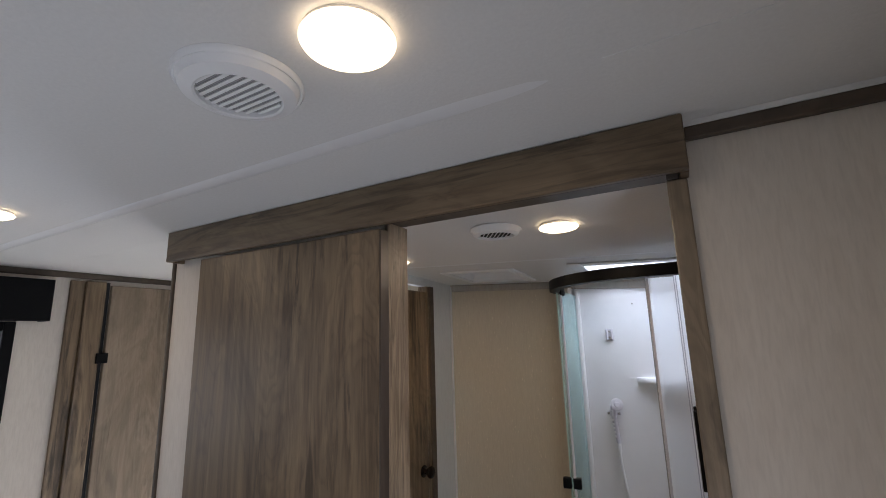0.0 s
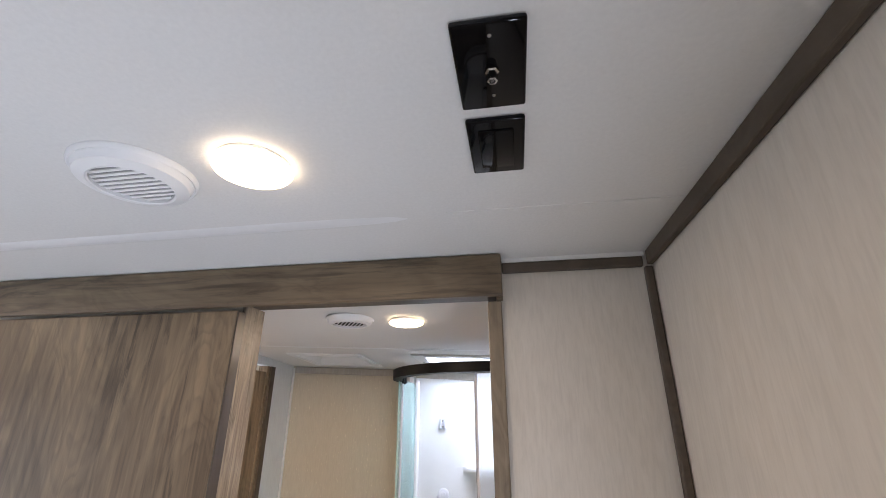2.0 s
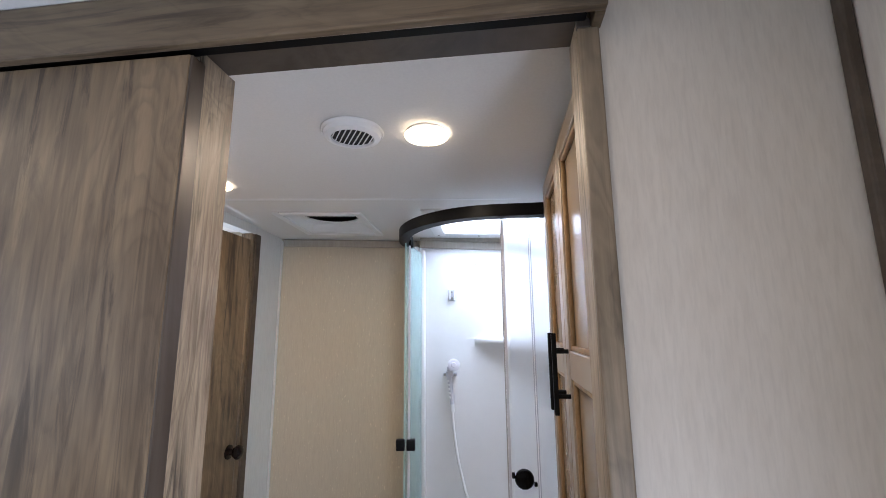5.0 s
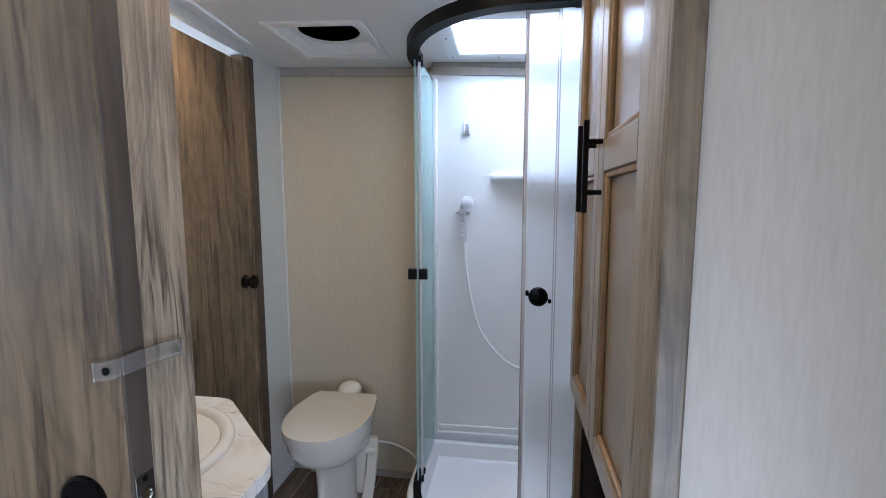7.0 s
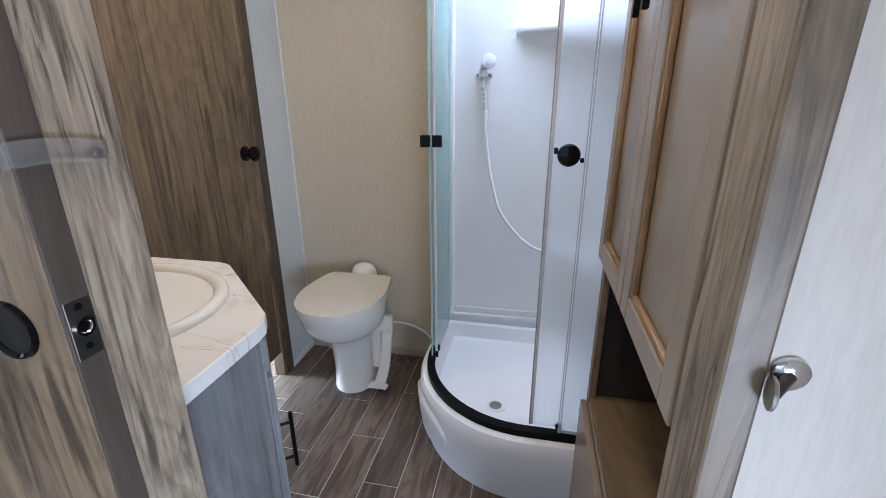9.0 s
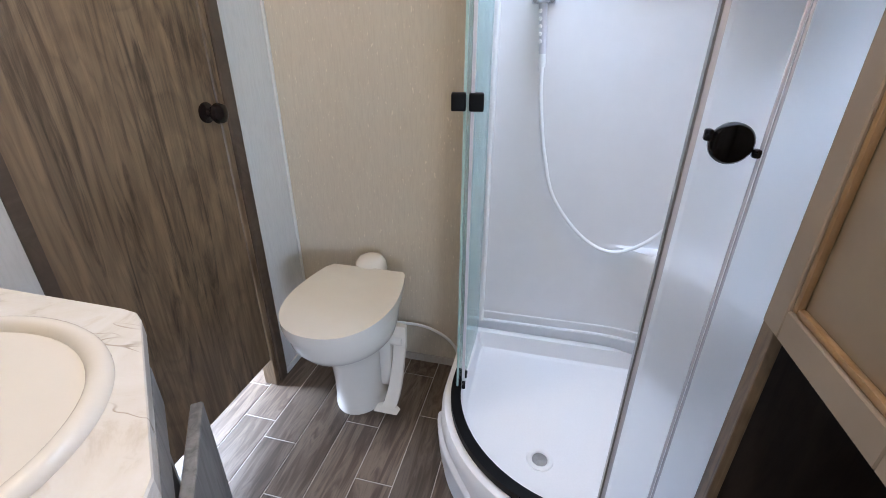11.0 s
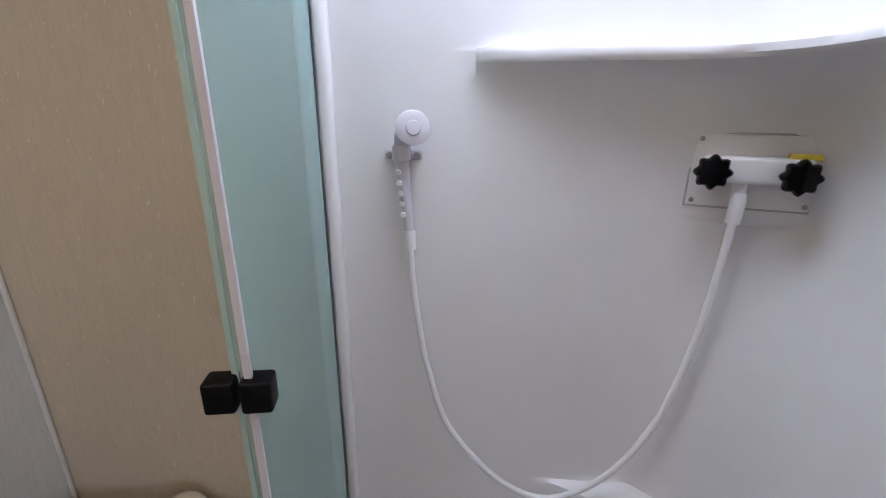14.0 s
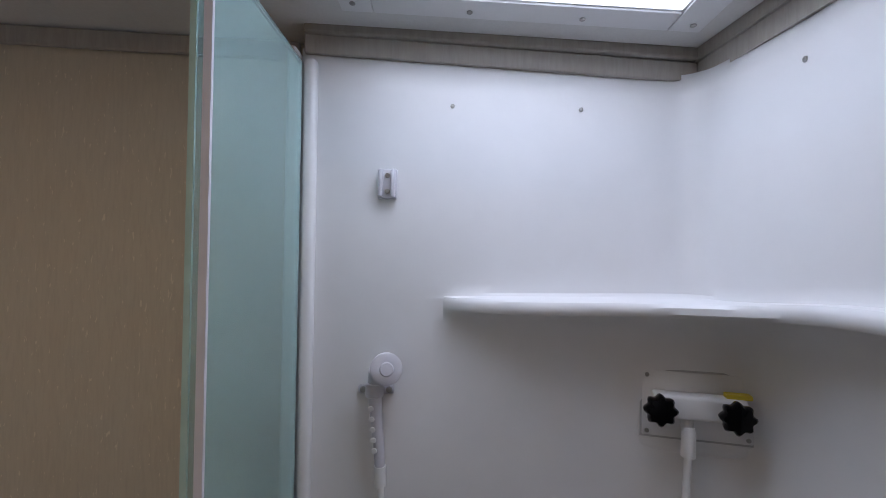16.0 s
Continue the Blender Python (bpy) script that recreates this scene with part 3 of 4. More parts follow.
for x, y, z in ((-0.228, 0.275, CEIL), (-1.46, 0.30, CEIL), (-0.217, 1.155, bath_ceiling(1.155, -0.217)), (-1.02, 1.49, bath_ceiling(1.49, -1.02))):
    ceiling_lamp(x, y, z, "lit round frosted ceiling light, warm white")


def air_vent(x, y, z, r, inner, turn, dark):
    v = thing("air_vent", "round white louvred ceiling air vent", "vent", "round ceiling vents", at=(x, y, z))
    v.rotation_euler = (0, 0, radians(turn))
    part("frame", lathe([(r, -0.0005), (r, -0.005), (r * 0.965, -0.009), (r * 0.93, -0.0075), (r * 0.91, -0.011), (r * 0.88, -0.018), (inner * 1.06, -0.0235), (inner, -0.022), (inner, -0.004), (inner * 0.98, -0.003)], None, 56), WHITE_PLASTIC, v, "", True)
    # Closes the vent just over the slats; the duct's shade is its colour.
    part("backing", lathe([(inner * 0.995, -0.0150), (0, -0.0149)], None, 32), SHADE_AND_SCREEN if dark else VENT_GREY, v, "backing disc coloured as the shaded duct")
    n, wide = (9, 0.0013) if dark else (10, 0.0024)
    for k in range(n):
        yy = inner * (2 * (k + 0.5) / n - 1)
        half = math.sqrt(max(0.0, inner * inner - yy * yy)) * 0.995
        bm = box(-half, half, -0.0010, 0.0010, -wide, wide)
        bmesh.ops.transform(bm, matrix=pose(0, yy, -0.0165, 84 if dark else 80), verts=bm.verts)
        part("slat", bm, WHITE_PLASTIC, v)
    return v


air_vent(-0.415, 0.271, CEIL, 0.083, 0.0535, 0, False)
air_vent(-0.403, 1.138, bath_ceiling(1.138, -0.403), 0.078, 0.053, -58, True)


def wall_plate(name, label, y0, y1, cat):
    p = thing(name, label, cat, at=(0, 0, 0))
    bm = box(0.082, 0.154, y0, y1, CEIL - 0.008, CEIL - 0.0005, 0.003, 3)
    part("plate", bm, GLOSS_BLACK, p, "", True)
    return p


p1 = wall_plate("antenna_plate", "gloss black ceiling plate with a chrome coaxial socket", 0.082, 0.200, "plate")
part("socket", lathe([(0.0075, 0), (0.0075, -0.003), (0.0055, -0.004), (0.0055, -0.014), (0.0035, -0.0145), (0.0035, -0.008), (0, -0.008)], pose(0.119, 0.141, CEIL - 0.008), 6), CHROME, p1, "threaded chrome socket")
for yy in (0.097, 0.178):
    part("screw", lathe([(0.002, 0), (0.0016, -0.001), (0, -0.001)], pose(0.119, yy, CEIL - 0.008), 10), STEEL, p1, "", True)
p2 = wall_plate("blank_plate", "gloss black blank plate on the ceiling", 0.222, 0.341, "plate")
part("rocker", box(0.096, 0.140, 0.240, 0.323, CEIL - 0.0105, CEIL - 0.0075, 0.0015, 2), GLOSS_BLACK, p2, "", True)

# roof fan
fan = thing("roof_fan", "square white roof vent fan with round grey blades", "fan")
fb = bmesh.new()
fx0, fx1, fy0, fy1 = FAN
for x0, x1, y0, y1 in ((fx0 - 0.028, fx0 + 0.004, fy0 - 0.03, fy1 + 0.03), (fx1 - 0.004, fx1 + 0.028, fy0 - 0.03, fy1 + 0.03), (fx0 + 0.004, fx1 - 0.004, fy0 - 0.03, fy0 + 0.004), (fx0 + 0.004, fx1 - 0.004, fy1 - 0.004, fy1 + 0.03)):
    box(x0, x1, y0, y1, -0.010, -0.0005, 0.003, 2, bm=fb)
for v in fb.verts:
    v.co.z += bath_ceiling(v.co.y, v.co.x)
part("flange", fb, WHITE_PLASTIC, fan, "white square flange", True)
fcx, fcy = (fx0 + fx1) / 2, (fy0 + fy1) / 2


def fan_funnel(top=2.078, inset=0.022, hole=0.120, n=64):
    """Sloping garnish walls that rise to a plate with a round hole."""
    bm = bmesh.new()
    rect = lambda a, gx, gy: (lambda k: (k * math.cos(a), k * math.sin(a)))(min(gx / max(1e-6, abs(math.cos(a))), gy / max(1e-6, abs(math.sin(a)))))
    hx, hy = (fx1 - fx0) / 2 - 0.003, (fy1 - fy0) / 2 - 0.003
    corner = math.atan2(hy, hx)
    turns = sorted([2 * math.pi * k / n for k in range(n)] + [corner, math.pi - corner, math.pi + corner, 2 * math.pi - corner])
    rings = []
    for a in turns:
        x0, y0 = rect(a, hx, hy)
        x1, y1 = rect(a, hx - inset, hy - inset)
        c, t = math.cos(a), math.sin(a)
        rings.append([bm.verts.new(p) for p in ((fcx + x0, fcy + y0, bath_ceiling(fcy + y0, fcx + x0) - 0.003), (fcx + x1, fcy + y1, top), (fcx + hole * c, fcy + hole * t, top), (fcx + hole * c, fcy + hole * t, top + 0.008))])
    for a, b in zip(rings, rings[1:] + rings[:1]):
        for k in range(3):
            bm.faces.new((a[k], b[k], b[k + 1], a[k + 1]))
    return bm


part("funnel", fan_funnel(), WHITE_PLASTIC, fan, "white sloping garnish", True)
part("lid", box(fx0 - 0.01, fx1 + 0.01, fy0 - 0.01, fy1 + 0.01, 2.150, 2.160), WHITE_PLASTIC, fan)
part("duct", lathe([(0.124, 2.0865), (0.124, 2.1440), (0.128, 2.1440), (0.128, 2.0865), (0.124, 2.0865)], pose(fcx, fcy, 0), 48), BLACK, fan, "black fan duct", True)
part("screen", lathe([(0.125, 2.1445), (0, 2.1447)], pose(fcx, fcy, 0), 40), SHADE_AND_SCREEN, fan, "dark insect screen")
part("hub", lathe([(0.026, 2.142), (0.026, 2.096), (0.020, 2.089), (0, 2.087)], pose(fcx, fcy, 0), 24), TRIM_BATH, fan, "", True)
for k in range(8):
    bm = box(0.024, 0.106, -0.024, 0.024, -0.001, 0.001)
    bmesh.ops.transform(bm, matrix=pose(fcx, fcy, 2.100, 0, 0, 45 * k) @ pose(0, 0, 0, 28), verts=bm.verts)
    part("blade", bm, STEEL, fan)

# skylight
skl = thing("skylight", "square white-framed roof skylight, bright with daylight", "skylight")
sx0, sx1, sy0, sy1 = SKYL
for x0, x1, y0, y1 in ((sx0 - 0.05, sx0 + 0.004, sy0 - 0.05, sy1 + 0.045), (sx1 - 0.004, sx1 + 0.05, sy0 - 0.05, sy1 + 0.045), (sx0 + 0.0045, sx1 - 0.0045, sy0 - 0.05, sy0 + 0.004), (sx0 + 0.0045, sx1 - 0.0045, sy1 - 0.004, sy1 + 0.045)):
    sb = box(x0, x1, y0, y1, -0.007, -0.0005, 0.003, 2)
    for v in sb.verts:
        v.co.z += bath_ceiling(v.co.y, v.co.x)
    part("flange", sb, WHITE_PLASTIC, skl, "", True)
sw = bmesh.new()
for x0, x1, y0, y1 in ((sx0 + 0.002, sx0 + 0.007, sy0 + 0.002, sy1 - 0.002), (sx1 - 0.007, sx1 - 0.002, sy0 + 0.002, sy1 - 0.002), (sx0 + 0.0072, sx1 - 0.0072, sy0 + 0.002, sy0 + 0.007), (sx0 + 0.0072, sx1 - 0.0072, sy1 - 0.007, sy1 - 0.002)):
    box(x0, x1, y0, y1, 1.996, 2.16, bm=sw)
for v in sw.verts:
    if v.co.z < 2.05:
        v.co.z = bath_ceiling(v.co.y, v.co.x) - 0.003
part("shaft", sw, WHITE_PLASTIC, skl)
part("dome", box(sx0 - 0.01, sx1 + 0.01, sy0 - 0.01, sy1 + 0.01, 2.161, 2.185, 0.006), WHITE_PLASTIC, skl, "milky white dome", True)
for x, y in ((0.053, 2.170), (0.235, 2.168), (-0.133, 2.170), (-0.325, 2.165), (-0.325, 1.98), (0.232, 1.98)):
    part("screw", lathe([(0.005, -0.0065), (0.005, -0.0085), (0.003, -0.0098), (0, -0.0098)], pose(x, y, bath_ceiling(y, x)), 14), STEEL, skl, "", True)


# ---- shower ----
shower = thing("shower_surround", "glossy white moulded shower surround with a corner shelf", "shower wall")


def smooth01(t):
    t = min(1.0, max(0.0, t))
    return t * t * (3 - 2 * t)


def spline(pts, n):
    """Catmull-Rom through the plan points, n + 1 places at even steps."""
    out = []
    m = len(pts) - 1
    for k in range(n + 1):
        u = m * k / n
        i = min(int(u), m - 1)
        f = u - i
        p0, p1, p2, p3 = (Vector(pts[max(i - 1, 0)]), Vector(pts[i]), Vector(pts[i + 1]), Vector(pts[min(i + 2, m)]))
        out.append(tuple(0.5 * (2 * p1 + (p2 - p0) * f + (2 * p0 - 5 * p1 + 4 * p2 - p3) * f * f + (3 * p1 - p0 - 3 * p2 + p3) * f ** 3)))
    return out


YB = 2.262
AX = [-0.435 + 0.535 * k / 24 for k in range(25)]


def level(kind):
    if kind == "foot":
        a = [(x, YB if x < 0 else 1.875 + math.sqrt(0.387 ** 2 - x * x)) for x in AX]
        b = [(0.387 * math.cos(q), 1.875 + 0.387 * math.sin(q)) for q in (radians(75.0 - (75.0 - 27) * k / 16) for k in range(17))]
        c = [(0.345 + 0.042 * smooth01(k / 5), 2.05 - 0.50 * k / 10) for k in range(11)]
    elif kind == "low":
        a = [(x, YB - 0.055 * max(0.0, (x + 0.01) / 0.11) ** 1.3) for x in AX]
        b = spline([(0.10, YB - 0.055), (0.15, 2.176), (0.20, 2.134), (0.235, 2.096), (0.26, 2.05)], 16)
        c = [(0.26 + 0.127 * (k / 10) ** 0.6, 2.05 - 0.50 * k / 10) for k in range(11)]
    elif kind == "chamfer":
        a = [(x, YB) for x in AX]
        b = spline([(0.10, YB), (0.175, YB - 0.003), (0.215, 2.235), (0.275, 2.183), (0.332, 2.130), (0.345, 2.10), (0.346, 2.05)], 16)
        c = [(0.346 + 0.042 * k / 10, 2.05 - 0.50 * k / 10) for k in range(11)]
    elif kind == "mid":
        a = [(x, YB) for x in AX]
        b = spline([(0.10, YB), (0.19, YB - 0.004), (0.275, 2.242), (0.362, 2.212), (0.385, 2.14), (0.388, 2.05)], 16)
        c = [(0.388, 2.05 - 0.50 * k / 10) for k in range(11)]
    elif kind == "shelf":
        a = [(x, YB - 0.020 * smooth01((x + 0.172) / 0.02) - 0.055 * (1 - (1 - min(1.0, max(0.0, (x + 0.166) / 0.266))) ** 2.2)) for x in AX]
        b = spline([(0.10, YB - 0.073), (0.19, 2.165), (0.25, 2.130), (0.288, 2.085), (0.298, 2.05)], 16)
        c = [(0.298 + 0.01 * k / 10, 2.05 - 0.50 * k / 10) for k in range(11)]
    else:
        a = [(x, YB) for x in AX]
        b = spline([(0.10, YB), (0.19, YB), (0.258, YB - 0.006), (0.290, YB - 0.034), (0.304, 2.19), (0.33, 2.05)], 16)
        c = [(0.33 + 0.055 * k / 10, 2.05 - 0.50 * k / 10) for k in range(11)]
    return a + b[1:] + c[1:]


def blend(p, q, f):
    return [((1 - f) * a[0] + f * b[0], (1 - f) * a[1] + f * b[1]) for a, b in zip(p, q)]


def surround_mesh():
    foot, low, cham, mid, shelf, up = (level(k) for k in ("foot", "low", "chamfer", "mid", "shelf", "up"))
    rows = [(0.255, foot), (0.36, foot), (0.42, blend(foot, low, 0.12)), (0.50, blend(foot, low, 0.5)), (0.58, blend(foot, low, 0.88)), (0.632, low), (0.647, blend(low, cham, 0.03)), (0.655, blend(low, cham, 0.13)), (0.659, blend(low, cham, 0.90)), (0.666, blend(low, cham, 0.98)), (0.682, cham), (0.82, blend(cham, mid, 0.12)), (0.98, blend(cham, mid, 0.5)), (1.14, blend(cham, mid, 0.9)), (1.22, mid), (1.30, mid),
            (1.40, blend(mid, shelf, 0.08)), (1.445, blend(mid, shelf, 0.22)), (1.476, blend(mid, shelf, 0.48)), (1.493, blend(mid, shelf, 0.78)), (1.499, blend(mid, shelf, 0.97)), (1.503, shelf), (1.511, shelf), (1.515, blend(shelf, up, 0.03)), (1.5175, blend(shelf, up, 0.10)), (1.519, blend(shelf, up, 0.85)), (1.526, blend(shelf, up, 0.97)), (1.545, up), (1.75, up), (1.90, up)]
    top = [(x, y) for x, y in up]
    n = len(low)
    verts, faces = [], []
    for z, row in rows:
        near = smooth01((z - 1.38) / 0.08) * (1 - smooth01((z - 1.55) / 0.1))
        verts += [(x, y, z + near * (0.006 + 0.004 * smooth01((x + 0.17) / 0.5) + 0.016 * smooth01((2.20 - y) / 0.25) * smooth01((x - 0.05) / 0.2))) for x, y in row]
    verts += [(x, y, 1.954 - 0.06 * x + 0.0425 * max(0.0, 2.2 - y)) for x, y in top]
    for r in range(len(rows)):
        for k in range(n - 1):
            a = r * n + k
            faces.append((a, a + 1, a + n + 1, a + n))
    return mesh_of("panel", verts, faces, SURROUND, True)


sur = part("panel", surround_mesh(), SURROUND, shower)
sur.data.set_sharp_from_angle(angle=radians(34))
sol = sur.modifiers.new("thick", "SOLIDIFY")
sol.thickness, sol.offset = 0.004, 1
part("side_bead", box(-0.457, -0.4365, 2.225, BACK - 0.002, 0.27, 1.972, 0.006, 3), WHITE_PLASTIC, shower, "rounded white wall channel", True)
part("side_bead", box(-0.427, -0.404, 2.236, 2.2615, 0.30, 1.955, 0.008, 3), WHITE_PLASTIC, shower, "rounded white wall channel", True)
part("ledge_bead", tube([(-0.43, 2.258, 0.335), (-0.2, 2.258, 0.337)] + [(x, y - 0.004, 0.34 + 0.02 * smooth01((x - 0.02) / 0.3)) for x, y in level("foot")[19:46:2]], 0.0045, 8), SURROUND, shower, "", True)
part("ledge_bead", tube([(-0.43, 2.256, 0.300), (-0.2, 2.256, 0.302)] + [(x, y - 0.006, 0.305 + 0.015 * smooth01((x - 0.02) / 0.3)) for x, y in level("foot")[19:46:2]], 0.006, 8), SURROUND, shower, "", True)
for x, y, z, turn in ((-0.157, YB - 0.004, 1.877, 90), (0.080, YB - 0.004, 1.874, 90)):
    part("screw", lathe([(0.0042, 0), (0.004, 0.002), (0.0025, 0.003), (0, 0.003)], pose(x, y, z, turn), 14), STEEL, shower, "steel screw", True)
for x, y, z in ((0.333, 2.055, 1.880),):
    part("screw", lathe([(0.0042, 0), (0.004, 0.002), (0.0025, 0.003), (0, 0.003)], pose(x - 0.008, y, z, 0, -90, -8), 14), STEEL, shower, "steel screw", True)
structure("trim_cove_2", leaning(box(-0.430, 0.292, 2.250, 2.2610, 1.943, 1.980, 0.003), -0.06), TRIM_BATH, "greige cove strip over the shower wall")
structure("trim_cove_3", leaning(box(-0.430, 0.292, 2.243, 2.2612, 1.9805, 2.004, 0.005), -0.055), TRIM_BATH, "greige rounded bead over the cove strip")
structure("trim_cove_4", leaning(prism([(0.291, 2.262), (0.386, 1.56), (0.394, 1.56), (0.302, 2.262)], 1.926, 1.962), 0.0, -0.0425, 2.262), TRIM_BATH, "greige cove strip over the shower side wall")
structure("trim_cove_5", leaning(prism([(0.286, 2.258), (0.381, 1.56), (0.394, 1.56), (0.302, 2.262)], 1.9625, 1.99, 0.004), 0.0, -0.0425, 2.262), TRIM_BATH, "greige rounded bead over the cove strip")

# pan
CX, CY, CR = -0.05, 1.945, 0.385


pan = thing("shower_pan", "white moulded quadrant shower pan with a raised curved threshold", "shower pan")


def pan_mesh():
    """Apron, rolled lip, inner wall and sloping floor, one ring for each."""
    bm = bmesh.new()
    spec = [(0.020, 0.0), (0.026, 0.03), (0.040, 0.13), (0.044, 0.20), (0.042, 0.235), (0.034, 0.252), (0.020, 0.258), (-0.014, 0.258), (-0.022, 0.252), (-0.027, 0.225), (-0.035, 0.193), (-0.050, 0.182)]
    rings = []
    for d, z in spec:
        pts = arc(CX, CY, CR + d, 180, 270, 36)
        ring = [(-0.435 - d, 2.262 + d if d < 0 else BACK - 0.004)] + pts + [(0.395 + min(0.0, d) if d < 0 else 0.395, 1.56 - d)]
        if d < 0:
            ring += [(0.395 + d, 2.262 + d)]
        else:
            ring += [(0.395, 2.262)]
        rings.append([bm.verts.new((x, y, z)) for x, y in ring])
    for a, b in zip(rings, rings[1:]):
        for j in range(len(a)):
            k = (j + 1) % len(a)
            bm.faces.new((a[j], a[k], b[k], b[j]))
    c = bm.verts.new((-0.16, 1.782, 0.172))
    last = rings[-1]
    for j in range(len(last)):
        bm.faces.new((last[j], last[(j + 1) % len(last)], c))
    return bm


part("basin", pan_mesh(), PAN, pan, "", True)
dr = thing("shower_drain", "round white drain in the shower pan", "drain", at=(-0.160, 1.782, 0.1745))
part("flange", lathe([(0.038, -0.001), (0.037, 0.003), (0.026, 0.004), (0.023, 0.002), (0.023, -0.001)], None, 36), WHITE_PLASTIC, dr, "", True)
part("strainer", lathe([(0.022, -0.001), (0.022, 0.0012), (0, 0.0012)], None, 24), STEEL, dr, "grey strainer", True)

# oval relief on the apron
def apron_panel():
    verts, faces = [], []
    nu, nv = 26, 12
    for i in range(nu + 1):
        for j in range(nv + 1):
            u, v = 2 * i / nu - 1, 2 * j / nv - 1
            ang = 208 + 24 * u
            z = 0.128 + 0.085 * v * math.sqrt(max(0.0, 1 - (abs(u) ** 2.6)))
            e = 1 - max(abs(u) ** 2.6, v * v)
            zz = min(max(z, 0.03), 0.21)
            d = 0.026 + 0.014 * (zz - 0.03) / 0.10 if zz < 0.13 else 0.040 + 0.004 * (zz - 0.13) / 0.07
            rr = CR + d + 0.001 + 0.011 * smooth01(e * 7)
            verts.append((CX + rr * math.cos(radians(ang)), CY + rr * math.sin(radians(ang)), zz))
    for i in range(nu):
        for j in range(nv):
            a = i * (nv + 1) + j
            faces.append((a, a + 1, a + nv + 2, a + nv + 1))
    return mesh_of("relief_panel", verts, faces, PAN, True)


part("relief_panel", apron_panel(), PAN, pan, "raised oval on the apron")

# enclosure
encl = thing("shower_enclosure", "quadrant shower enclosure with black rails and sliding glass doors", "shower door")
curve = [(-0.435, 1.985)] + arc(CX, CY, CR, 180, 270, 30) + [(0.38, 1.56)]
part("bottom_rail", ribbon(curve, 0.030, 0.022, 0.2585), BLACK, encl, "black curved bottom rail", True)
rail = [(-0.435, 1.985)] + [(CX + 0.385 * math.cos(radians(a)), CY + 0.414 * math.sin(radians(a))) for a in range(180, 271, 3)] + [(0.02, 1.531), (0.092, 1.532), (0.122, 1.558), (0.38, 1.56)]
part("top_rail", ribbon(rail, 0.042, 0.040, 1.926), BLACK, encl, "black curved top rail", True)
part("fixed_pane", ribbon([(-0.432, 2.236), (-0.432, 1.95)] + arc(CX, CY, 0.382, 180, 186, 4), 0.006, 1.655, 0.282), GLASS, encl, "clear greenish glass pane")
part("pane_edge", ribbon(arc(CX, CY, 0.382, 186.05, 186.6, 1), 0.0064, 1.655, 0.282), GLASS_EDGE, encl, "pale green polished edge")
part("pane_edge_seal", ribbon(arc(CX, CY, 0.364, 187.2, 188.1, 3), 0.008, 1.63, 0.291), HOSE_GREY, encl, "pale edge seal", True)
part("door_pane", ribbon([(-0.416, 2.19)] + arc(CX, CY, 0.366, 178, 187.1, 5), 0.006, 1.635, 0.29), GLASS, encl, "clear greenish sliding glass")
part("door_pane", ribbon(arc(CX, CY, 0.366, 272, 276, 3)[:2] + [(-0.02, 1.577), (0.15, 1.577), (0.36, 1.577)], 0.006, 1.635, 0.29), RAIN_GLASS, encl, "rain-textured sliding glass")
part("fixed_pane", ribbon([(0.052, 1.562), (0.38, 1.562)], 0.006, 1.655, 0.282), RAIN_GLASS, encl, "rain-textured fixed glass")
part("pane_edge_seal", box(-0.0395, -0.036, 1.571, 1.584, 0.29, 1.93), STEEL, encl, "grey edge strip")
part("pane_edge_seal", box(-0.0355, -0.028, 1.5715, 1.5735, 0.29, 1.93), HOSE_GREY, encl, "pale edge seal")
part("pane_edge_seal", box(0.0485, 0.0515, 1.554, 1.558, 0.283, 1.935), HOSE_GREY, encl, "pale edge strip")
part("pane_edge_seal", box(0.0545, 0.0575, 1.554, 1.558, 0.283, 1.935), HOSE_GREY, encl, "pale edge strip")
for a, rr in ((187.4, 0.396), (187.4, 0.3555)):
    x, y = CX + rr * math.cos(radians(a)), CY + rr * math.sin(radians(a))
    bm = box(-0.017, 0.017, -0.015, 0.015, -0.020, 0.020, 0.004, 3)
    bmesh.ops.transform(bm, matrix=pose(x, y, 1.133, 0, 0, 10), verts=bm.verts)
    part("pane_clamp", bm, BLACK, encl, "black magnetic clamp", True)
kn = part("door_knob", lathe([(0.010, 0), (0.010, 0.008), (0.025, 0.010), (0.028, 0.015), (0.028, 0.024), (0.025, 0.028), (0, 0.030)], pose(0.009, 1.570, 1.134, 90), 36), GLOSS_BLACK, encl, "round black door knob", True)
part("lug", box(-0.028, -0.018, 1.538, 1.552, 1.137, 1.153, 0.003, 2), GLOSS_BLACK, kn, "", True)
part("lug", box(0.036, 0.046, 1.538, 1.552, 1.117, 1.129, 0.003, 2), GLOSS_BLACK, kn, "", True)
for a, z in ((188.5, 1.925), (180, 1.925), (188.5, 0.300), (181, 0.300)):
    x, y = CX + 0.362 * math.cos(radians(a)), CY + 0.362 * math.sin(radians(a))
    part("roller", lathe([(0.012, -0.005), (0.013, 0), (0.012, 0.005)], pose(x, y, z, 0, 90, a - 180), 18), BLACK, encl, "black roller", True)
part("roller", lathe([(0.010, -0.006), (0.011, 0), (0.010, 0.006)], pose(0.052, 1.575, 0.292, 90), 16), BLACK, encl, "black roller", True)

